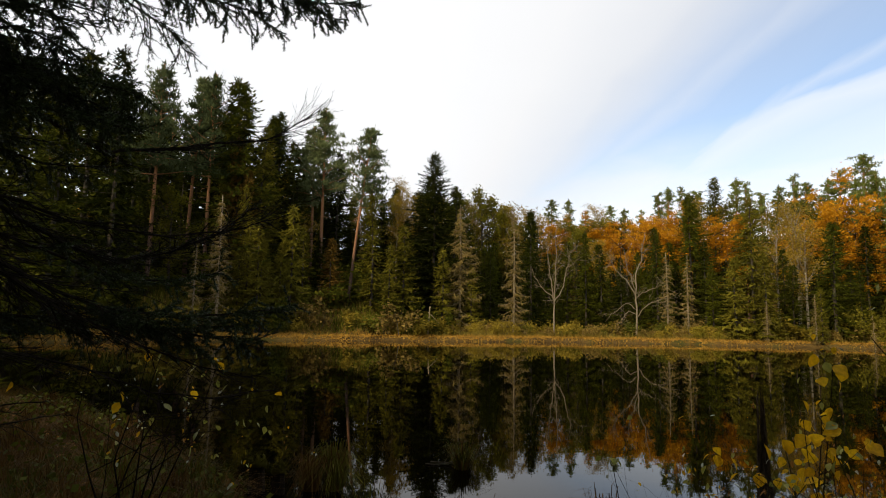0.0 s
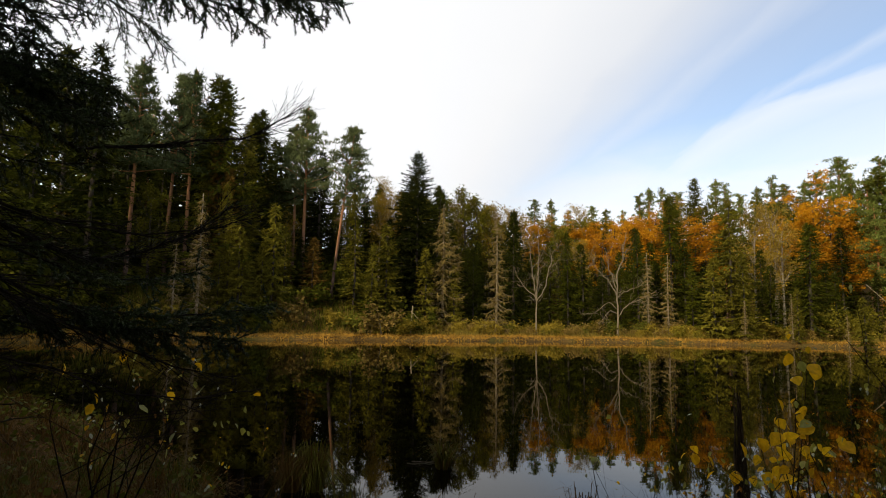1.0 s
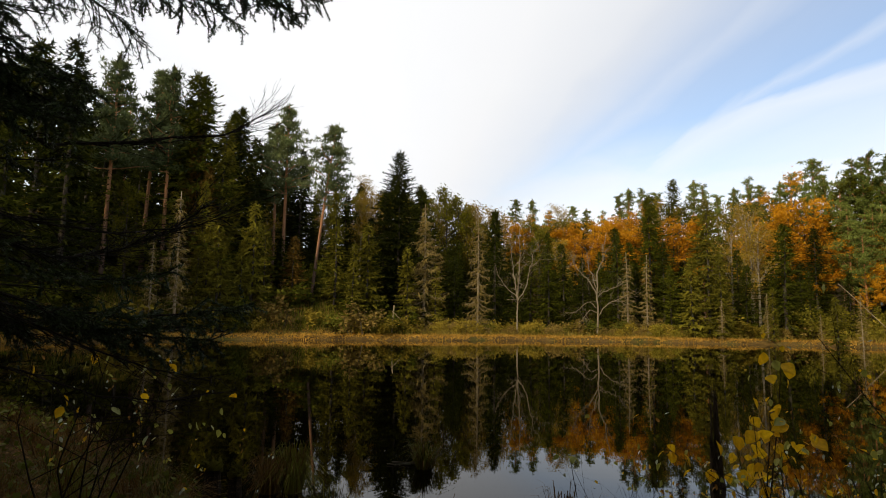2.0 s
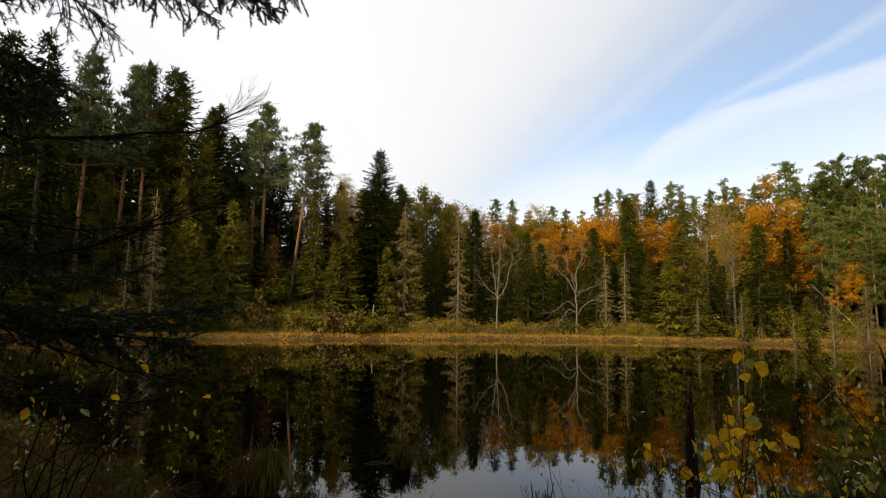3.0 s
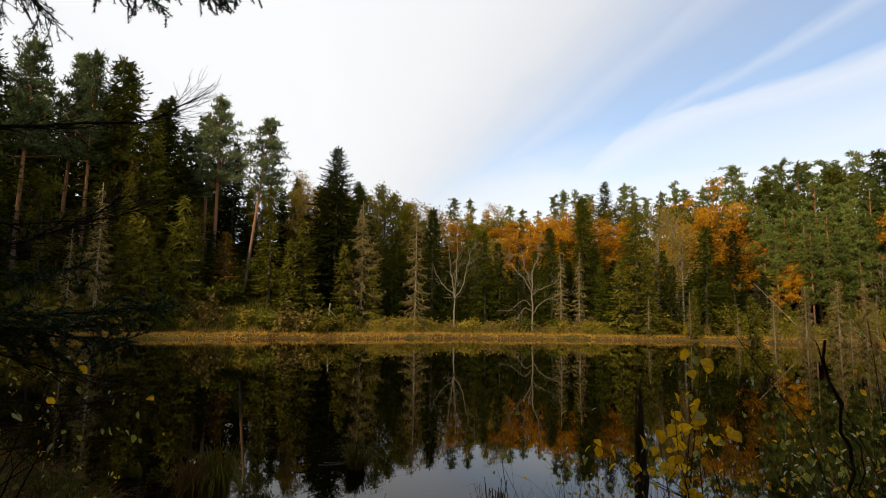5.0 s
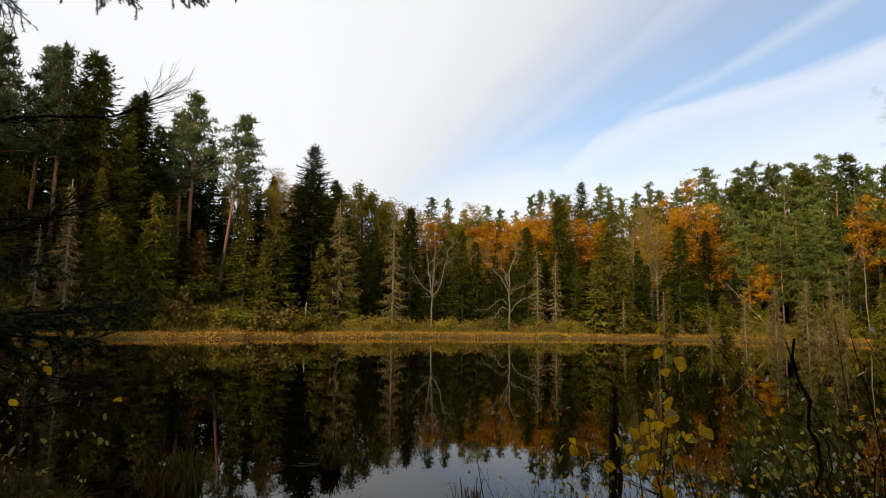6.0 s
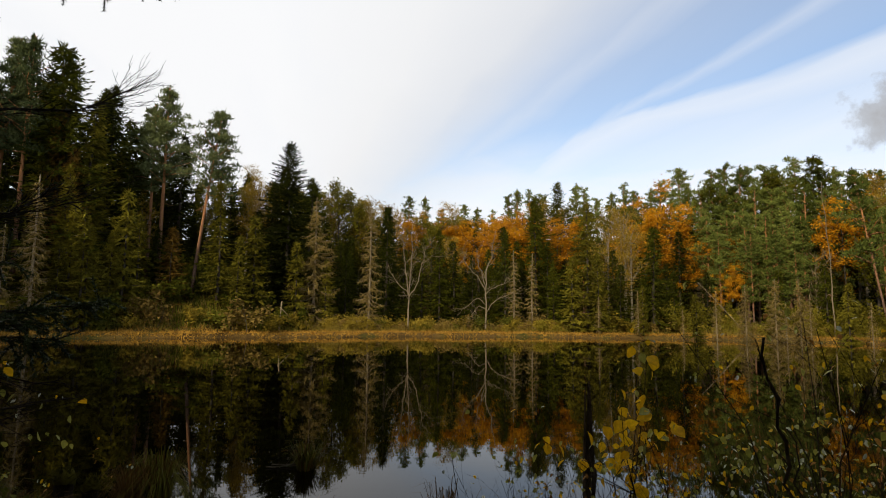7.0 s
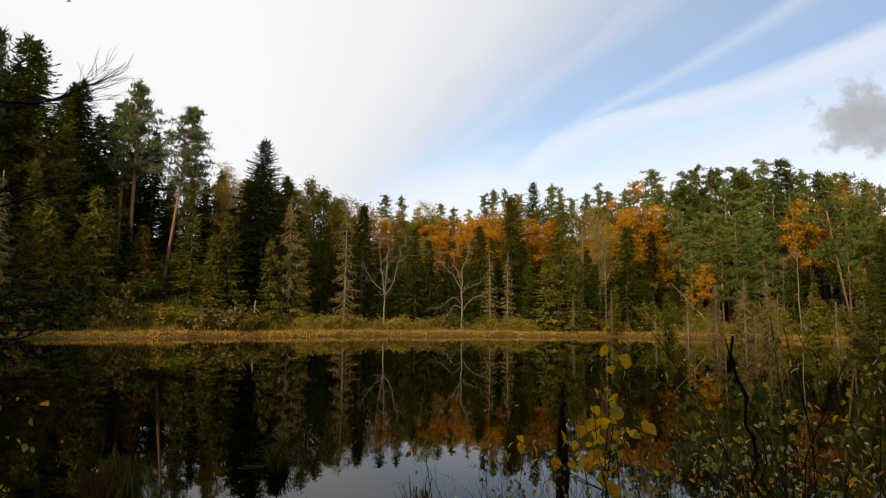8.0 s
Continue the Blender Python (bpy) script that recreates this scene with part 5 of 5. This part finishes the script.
MIXED = [leaf_mesh("leaf", LEAF_PALE, 0.042, 4, 0.7), leaf_mesh("leaf", LEAF_PALE, 0.036, 5, 0.65), leaf_mesh("leaf", LEAF_YELLOW, 0.04, 6, 0.75), leaf_mesh("leaf", LEAF_GLINT, 0.034, 7, 0.6), leaf_mesh("leaf", LEAF_GLINT, 0.028, 17, 0.6), leaf_mesh("leaf", LEAF_BROWN, 0.036, 8, 0.75)]
SMALL = [leaf_mesh("leaf", LEAF_PALE, 0.032, 9, 0.7), leaf_mesh("leaf", LEAF_GLINT, 0.026, 10, 0.6), leaf_mesh("leaf", LEAF_YELLOW, 0.028, 11, 0.75), leaf_mesh("leaf", LEAF_BROWN, 0.028, 12, 0.7)]


def leafy_sapling(seed, name, base, spots, meshes, label, sprigs=6, thick=0.007):
    """A sapling whose twigs run up to the given leaves."""
    rng = np.random.default_rng(seed)
    bush = new(name)
    gz0 = max(float(ground_z(*base)), 0.0)
    bush.matrix_basis = pose(base[0], base[1], gz0)
    spots = np.array(spots) - np.array([base[0], base[1], gz0])
    groups = [spots[i::sprigs] for i in range(sprigs)]
    for g in groups:
        wood = Shape()
        g = g[np.argsort(g[:, 2])]
        top = g[-1]
        start = np.array([rng.normal() * 0.08, rng.normal() * 0.08, -0.05])
        mid = start + (top - start) * 0.5 + rng.normal(size=3) * 0.07
        path, _ = resample([start, start * 0.3 + mid * 0.7, mid, mid * 0.4 + top * 0.6 + rng.normal(size=3) * 0.03, top + np.array([0, 0, 0.01])], 0.06)
        wood.tube(path, np.linspace(thick, 0.0015, len(path)), 5)
        for p in g[:-1]:
            k = int(np.argmin(np.linalg.norm(path - (p - np.array([0, 0, 0.18])), axis=1)))
            wood.tube([path[k], path[k] * 0.5 + p * 0.5 + rng.normal(size=3) * 0.02, p], [0.003, 0.002, 0.0012], 4)
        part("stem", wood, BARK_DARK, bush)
        for p in g:
            hang(bush, meshes[int(rng.integers(len(meshes)))], p, rng, rng.uniform(0.6, 1.0), 60)
            for extra in range(int(rng.integers(2, 5)) if base[0] > 0 else int(rng.random() < 0.5)):
                hang(bush, meshes[int(rng.integers(len(meshes)))], p + rng.normal(size=3) * 0.055, rng, rng.uniform(0.4, 0.85), 60)
    return tagged(bush, label, "sapling", "shrubs on the near shore")


leafy_sapling(501, "hazel_sapling", (1.55, 3.2), [(1.60, 3.17, 1.45), (1.60, 3.30, 1.38), (1.40, 3.08, 1.19), (1.52, 3.15, 1.16), (1.55, 3.07, 1.18), (1.33, 3.15, 1.08), (1.12, 3.27, 0.96), (1.09, 3.34, 0.95), (1.26, 3.31, 0.87), (1.53, 3.25, 1.10), (1.48, 3.23, 1.02), (1.62, 3.28, 1.02), (1.55, 3.10, 1.00), (1.72, 3.31, 1.01), (1.40, 3.09, 0.96), (1.57, 3.29, 0.86), (1.51, 3.21, 0.82), (1.37, 3.33, 0.83), (1.50, 3.09, 0.79), (1.66, 3.04, 1.09)], BIG_YELLOW, "hazel sapling with large yellow autumn leaves", 6)
leafy_sapling(502, "hazel_sapling", (-2.2, 3.2), [(-2.42, 3.13, 1.37), (-2.17, 3.43, 1.41), (-2.02, 3.06, 1.44), (-1.92, 3.38, 1.37), (-1.85, 3.54, 1.38), (-1.97, 3.49, 1.33), (-1.59, 3.14, 1.27), (-1.48, 3.16, 1.23), (-1.37, 3.29, 1.21), (-1.58, 3.67, 1.08), (-2.05, 2.88, 1.19), (-2.10, 3.08, 1.16), (-2.36, 3.29, 1.13), (-2.01, 3.22, 1.14), (-1.66, 3.51, 1.02), (-1.45, 3.35, 1.01), (-1.85, 3.42, 1.02), (-1.73, 3.57, 1.00), (-1.76, 3.01, 1.22), (-2.68, 2.88, 1.28), (-2.20, 3.42, 1.03), (-1.81, 3.48, 0.98), (-1.77, 3.18, 1.00), (-1.96, 3.43, 1.19)], [leaf_mesh("leaf", LEAF_YELLOW, 0.072, 21, 0.8), leaf_mesh("leaf", LEAF_PALE, 0.07, 22, 0.75), leaf_mesh("leaf", LEAF_PALE, 0.06, 23, 0.7)], "hazel sapling with pale green and yellow leaves under the spruce", 7)

SHRUBS = [
    (2.15, 2.6, 7, 1.75, 0.5, 40, 1, 0.007), (2.75, 2.2, 7, 1.7, 0.55, 44, 1, 0.007), (1.95, 3.3, 7, 1.3, 0.5, 34, 2, 0.005), (2.5, 3.1, 8, 1.5, 0.6, 40, 2, 0.005), (3.2, 2.9, 8, 1.7, 0.6, 44, 1, 0.006),
    (1.2, 3.5, 7, 0.95, 0.5, 26, 2, 0.004), (1.65, 3.6, 7, 1.0, 0.5, 30, 1, 0.004), (2.2, 3.9, 8, 1.2, 0.6, 34, 2, 0.005), (2.9, 3.6, 8, 1.35, 0.6, 34, 1, 0.005), (0.85, 3.6, 6, 0.8, 0.4, 20, 2, 0.003),
    (1.0, 3.15, 7, 0.95, 0.4, 46, 1, 0.003), (1.5, 2.9, 7, 1.0, 0.4, 46, 2, 0.003), (2.0, 2.75, 7, 1.05, 0.4, 50, 1, 0.003), (2.45, 2.5, 7, 1.1, 0.4, 50, 2, 0.003), (2.95, 2.5, 7, 1.1, 0.4, 50, 1, 0.003), (1.75, 3.2, 7, 0.95, 0.4, 46, 1, 0.003), (2.3, 2.95, 7, 1.0, 0.4, 50, 1, 0.003),
    (1.1, 2.75, 8, 0.72, 0.45, 60, 2, 0.003), (1.45, 2.55, 8, 0.75, 0.45, 60, 2, 0.003), (1.85, 2.4, 8, 0.8, 0.45, 60, 2, 0.003), (2.2, 2.2, 8, 0.85, 0.45, 60, 2, 0.003), (2.6, 2.0, 8, 0.9, 0.45, 60, 1, 0.003), (0.75, 2.9, 7, 0.6, 0.4, 46, 2, 0.003), (1.3, 3.3, 7, 0.75, 0.4, 50, 1, 0.003),
    (0.86, 3.06, 11, 0.98, 0.42, 30, 2, 0.0035), (0.90, 2.74, 11, 1.04, 0.42, 30, 2, 0.0035), (1.15, 3.18, 11, 0.92, 0.42, 30, 2, 0.0035), (1.20, 2.95, 11, 0.98, 0.42, 30, 2, 0.0035), (1.21, 2.61, 11, 1.04, 0.42, 30, 2, 0.0035), (1.65, 2.95, 11, 0.92, 0.42, 30, 2, 0.0035), (1.72, 2.68, 11, 0.98, 0.42, 30, 2, 0.0035), (1.67, 2.35, 11, 1.04, 0.42, 30, 2, 0.0035), (2.06, 2.69, 11, 0.92, 0.42, 30, 2, 0.0035), (2.04, 2.44, 11, 0.98, 0.42, 30, 2, 0.0035),
    (-2.5, 3.5, 3, 1.2, 0.9, 40, 1, 0.004), (-2.2, 4.1, 3, 0.9, 0.9, 40, 2, 0.003), (-3.1, 4.2, 3, 1.1, 1.0, 40, 1, 0.004)]
SHRUB_LABELS = ("", "thin dark-stemmed shrub with pale green and yellow leaves", "low twiggy shrub with small scattered leaves")
for i, (x, y, stems, tall, spread, leaves, kind, thick) in enumerate(SHRUBS):
    near_shrub(511 + i, "willow_shrub", (x, y), stems, tall, spread, leaves if x > 0 else leaves // 2, MIXED if kind == 1 else SMALL, SHRUB_LABELS[kind], thick)

# a dark, crooked dead stem close by, and a rotten stump at the water
snag = new("dead_sapling")
wood = Shape()
path, _ = resample([(1.22, 1.62, 0.1), (1.21, 1.65, 0.7), (1.22, 1.66, 1.15), (1.225, 1.67, 1.33), (1.205, 1.68, 1.49), (1.18, 1.69, 1.56), (1.185, 1.69, 1.645)], 0.04)
rng = np.random.default_rng(3)
path[2:] += rng.normal(size=path[2:].shape) * 0.007
path += np.array([0.03, -0.02, -0.045])
wood.tube(path, np.linspace(0.009, 0.0045, len(path)) * rng.uniform(0.65, 1.35, len(path)), 8)
wood.tube(path[:-6] + np.array([0.022, 0.01, 0]) + np.cumsum(rng.normal(size=(len(path) - 6, 3)) * 0.002, 0), np.linspace(0.005, 0.002, len(path) - 6), 6)
for k in range(9):
    j = int(rng.integers(len(path) // 3, len(path) - 2))
    branching(wood, path[j], (rng.choice([-1, 1]) * rng.uniform(0.4, 1), rng.uniform(-0.2, 0.4), rng.uniform(0.3, 1)), rng.uniform(0.04, 0.13), 0.003, 1, rng, 2, 0.6, 0.5, 0.2, 0.4, 5, 0.4)
part("stem", wood, BARK_DARK, snag, smooth=True)
tagged(snag, "dark broken dead sapling stem on the near bank", "dead sapling")
near_shrub(543, "willow_shrub", (1.62, 1.75), 4, 1.42, 0.12, 60, SMALL, "slender shrub with small pale leaves by the dead stem", 0.0032, 1, 40, (0.6, 1.0))
near_shrub(547, "willow_shrub", (2.05, 1.95), 5, 1.5, 0.35, 64, SMALL, "slender shrub with small pale leaves", 0.004, 1, 40, (0.6, 1.1))

stump = new("rotten_stump")
rng = np.random.default_rng(8)
sides, wood = 14, Shape()
rings = []
for z, r in ((-0.2, 0.1), (0.1, 0.085), (0.25, 0.06), (0.4, 0.07), (0.55, 0.052), (0.68, 0.055), (0.8, 0.036), (0.92, 0.04), (1.02, 0.024), (1.1, 0.012)):
    for j in range(sides):
        a = 2 * math.pi * j / sides
        q = 0.5 * r * (1 + 0.25 * math.sin(3 * a + 4 * z) + rng.normal() * 0.26)
        rings.append((1.87 + q * math.cos(a), 4.73 + q * math.sin(a), z + (rng.uniform(-0.12, 0.12) if z > 1 else rng.uniform(-0.03, 0.03))))
wood.add(rings, [[i * sides + j, i * sides + (j + 1) % sides, (i + 1) * sides + (j + 1) % sides, (i + 1) * sides + j] for i in range(9) for j in range(sides)] + [[9 * sides + j for j in range(sides)]])
part("stem", wood, BARK_ROTTEN, stump)
for k in range(7):
    a, h = rng.uniform(0, 2 * math.pi), rng.uniform(0.45, 1.22)
    foot = np.array([1.87 + 0.04 * math.cos(a), 4.73 + 0.04 * math.sin(a), -0.1])
    splinter = Shape()
    splinter.tube([foot, foot + np.array([rng.normal() * 0.015, rng.normal() * 0.015, h * 0.6]), foot * np.array([1, 1, 0]) + np.array([rng.normal() * 0.02 - 0.02 * math.cos(a), rng.normal() * 0.02, h])], [0.022, 0.013, 0.002], 5)
    part("splinter", splinter, BARK_ROTTEN, stump)
tagged(stump, "black rotten tree stump standing at the water's edge", "stump")

seedling = new("seedling")
wood = Shape()
limb(wood, (0.72, 3.7, 0.05), (-0.1, 0.2, 1), 0.78, 0.004, np.random.default_rng(9), 0.12, 0, 5, 6, 0.5)
part("stem", wood, BARK_DARK, seedling)
tip = (0.64, 3.87, 0.80)
for k, m in enumerate([leaf_mesh("leaf", LEAF_PALE, 0.06, 31), leaf_mesh("leaf", LEAF_PALE, 0.055, 32), leaf_mesh("leaf", LEAF_PALE, 0.06, 33)]):
    ob = new("leaf", m)
    ob.parent = seedling
    ob.matrix_local = pose(*tip, -20 - 15 * k, 0, 20 + 125 * k)
tagged(seedling, "small seedling with three green leaves", "seedling")


def tuft(seed, base, radius, tall, number, material, label, width=0.009, arch=0.5):
    """A tussock: blades that rise together and arch over."""
    rng = np.random.default_rng(seed)
    clump = new("sedge_tussock")
    z0 = max(float(ground_z(*base)), -0.05)
    clump.matrix_basis = pose(base[0], base[1], z0)
    verts, faces = [], []
    for i in range(number):
        if i == int(number * 0.7):
            fresh = (verts, faces)
            verts, faces = [], []
        az, k = rng.uniform(0, 2 * np.pi), rng.random() ** 0.7
        out = np.array([math.cos(az), math.sin(az), 0.0])
        side = np.array([-out[1], out[0], 0.0]) * width * rng.uniform(0.5, 1.1)
        root = out * radius * 0.45 * k
        h, lean = tall * rng.uniform(0.5, 1.1), radius * rng.uniform(0.2, 1.3) * (0.3 + k)
        bend = arch * rng.uniform(0.2, 1.5)
        pts = [root, root + out * lean * 0.25 + np.array([0, 0, h * 0.5]), root + out * lean * 0.6 + np.array([0, 0, h * (0.9 - 0.1 * bend)]), root + out * lean * (1 + 0.6 * bend) + np.array([0, 0, h * (1 - 0.55 * bend)])]
        n = len(verts)
        for j, p in enumerate(pts[:3]):
            verts += [p - side * (1 - 0.25 * j), p + side * (1 - 0.25 * j)]
        verts.append(pts[3])
        faces += [[n, n + 1, n + 3, n + 2], [n + 2, n + 3, n + 5, n + 4], [n + 4, n + 5, n + 6]]
    for name, blades, colour in (("blade_clump", fresh, material), ("withered_clump", (verts, faces), GRASS_DRY)):
        grass = Shape()
        grass.add(*blades)
        tagged(part(name, grass, colour, clump), kind="stuff")
    return tagged(clump, label, "sedge tussock", "tussocks at the near shore")


tuft(601, (-1.72, 5.75), 0.2, 0.56, 620, GRASS_NEAR, "dense green sedge tussock standing in the water", 0.005, 1.35)
tuft(602, (-1.92, 5.68), 0.17, 0.46, 380, GRASS_DRY, "dry brown sedge tussock standing in the water", 0.0045, 1.45)
tuft(603, (-0.55, 6.75), 0.18, 0.36, 160, GRASS_NEAR, "small green sedge tuft in the water", 0.005)


def mossy_stump(seed, base, radius, tall):
    """A rotten stump in the shallows: a black ragged foot under a cap of moss."""
    rng = np.random.default_rng(seed)
    ob = new("mossy_stump")
    ob.matrix_basis = pose(base[0], base[1], 0)
    sides, foot, cap = 12, Shape(), Shape()
    lumps = 1 + rng.normal(size=sides) * 0.13
    ang = np.arange(sides) * 2 * np.pi / sides
    quads = [[i * sides + j, i * sides + (j + 1) % sides, (i + 1) * sides + (j + 1) % sides, (i + 1) * sides + j] for i in range(3) for j in range(sides)]
    for shape, rings in ((foot, ((-0.2, 0.9), (0.1, 1.0), (0.55, 0.85), (0.86, 0.9))), (cap, ((0.78, 1.02), (0.92, 1.06), (1.06, 0.75), (1.14, 0.2)))):
        v = [(radius * k * l * math.cos(a), radius * k * l * math.sin(a), tall * z + rng.normal() * 0.012) for z, k in rings for a, l in zip(ang, lumps)]
        shape.add(v, quads + [[3 * sides + j for j in range(sides)]])
    n = 260
    a, k = rng.uniform(0, 2 * np.pi, n), np.sqrt(rng.random(n))
    p = np.stack([radius * k * np.cos(a), radius * k * np.sin(a), tall * (1.14 - 0.25 * k ** 2)], 1)
    cap.blades(p, p + rng.normal(size=p.shape) * 0.03 + np.array([0, 0, 0.015]), 0.012, rng)
    part("stem", foot, BARK_DARK, ob)
    part("moss_cap", cap, MOSS, ob, "yellow-green moss", True)
    return tagged(ob, "small rotten stump with a moss cap in the shallows", "stump", "stumps at the near shore")


MOSS = foliage("yellow_green_moss", (0.03, 0.028, 0.003), (0.11, 0.095, 0.008), 0.9, 0.1, mottle=20.0)
mossy_stump(621, (-2.42, 5.55), 0.085, 0.3)
mossy_stump(622, (-2.18, 5.5), 0.065, 0.24)
rng = np.random.default_rng(66)
for i in range(105):
    a, r = rng.uniform(-46, -23), rng.uniform(3.6, 9.5)
    x, y = r * math.sin(radians(a)), r * math.cos(radians(a))
    if float(ground_z(x, y)) < 0.02:
        continue
    tuft(610 + i, (x, y), rng.uniform(0.15, 0.3), rng.uniform(0.16, 0.34), 150, GRASS_DRY if rng.random() < 0.75 else GRASS_NEAR, "sedge tussock on the near bank", 0.005, 0.9)
for i in range(26):
    a, r = rng.uniform(-14, 44), rng.uniform(3.0, 4.6)
    x, y = r * math.sin(radians(a)), r * math.cos(radians(a))
    tuft(650 + i, (x, y), rng.uniform(0.2, 0.35), rng.uniform(0.3, 0.6), 90, GRASS_NEAR if rng.random() < 0.7 else GRASS_DRY, "thin grass tuft on the near bank", 0.006)



flotsam = new("floating_branch")
wood = Shape()
rng = np.random.default_rng(44)
for k in range(5):
    branching(wood, (rng.uniform(-0.25, 0.05), rng.uniform(-0.1, 0.1), 0.012), (1, rng.uniform(-0.4, 0.4), rng.uniform(0, 0.12)), rng.uniform(0.25, 0.5), 0.009, 1, rng, 3, 0.5, 0.5, 0.05, 0.3, 5, 0.3)
part("stem", wood, BARK_SPRUCE, flotsam)
flotsam.matrix_basis = pose(-0.76, 6.92, 0)
tagged(flotsam, "brown broken branch floating on the dark water", "branch")
tuft(606, (-0.54, 6.83), 0.2, 0.36, 130, GRASS_NEAR, "small sedge tussock beside the floating branch")


def near_growth(seed, number, azimuth, reach, tall, material, name, label, category, leaves=False, width=0.007):
    """Short grass or fallen leaves strewn over the near bank."""
    rng = np.random.default_rng(seed)
    a, r = np.radians(rng.uniform(*azimuth, number)), np.sqrt(rng.uniform(reach[0] ** 2, reach[1] ** 2, number))
    x, y = r * np.sin(a), r * np.cos(a)
    z = ground_z(x, y)
    keep = z > 0.01
    root = np.stack([x, y, z], 1)[keep]
    s = Shape()
    if leaves:
        lie = rng.uniform(*tall, len(root))
        s.leaves(root + np.stack([0 * lie, 0 * lie, 0.015 + lie], 1), 0.05, rng, 0.8 if tall[1] == 0 else 0.3, 1.3)
    else:
        tip = root + np.stack([rng.normal(size=len(root)) * 0.12, rng.normal(size=len(root)) * 0.12, rng.uniform(*tall, len(root))], 1)
        s.blades(root - np.array([0, 0, 0.01]), tip, width, rng)
    return tagged(new(name, s.mesh(name, material)), label, category, kind="stuff")


HERB = foliage("low_green_herbs", (0.02, 0.028, 0.003), (0.12, 0.125, 0.012), 0.6, 0.25)
near_growth(701, 26000, (-55, -8), (2.4, 13), (0.04, 0.22), GRASS_DRY, "dry_grass", "matted dry brown grass on the near bank", "grass")
near_growth(702, 6000, (-55, -8), (2.4, 13), (0.03, 0.16), GRASS_NEAR, "green_grass", "sparse dark green grass on the near bank", "grass")
near_growth(703, 5000, (-55, 50), (1.8, 10), (0, 0), LEAF_BROWN, "fallen_leaves", "fallen brown leaves on the near bank", "leaves", True)
near_growth(705, 3800, (-52, -18), (2.6, 10), (0.02, 0.22), HERB, "low_herbs", "low dark green herbs and moss on the near bank", "herbs", True)
near_growth(704, 5000, (-10, 50), (2.6, 4.4), (0.1, 0.45), GRASS_NEAR, "bank_grass", "thin green grass along the near water's edge", "grass", width=0.006)
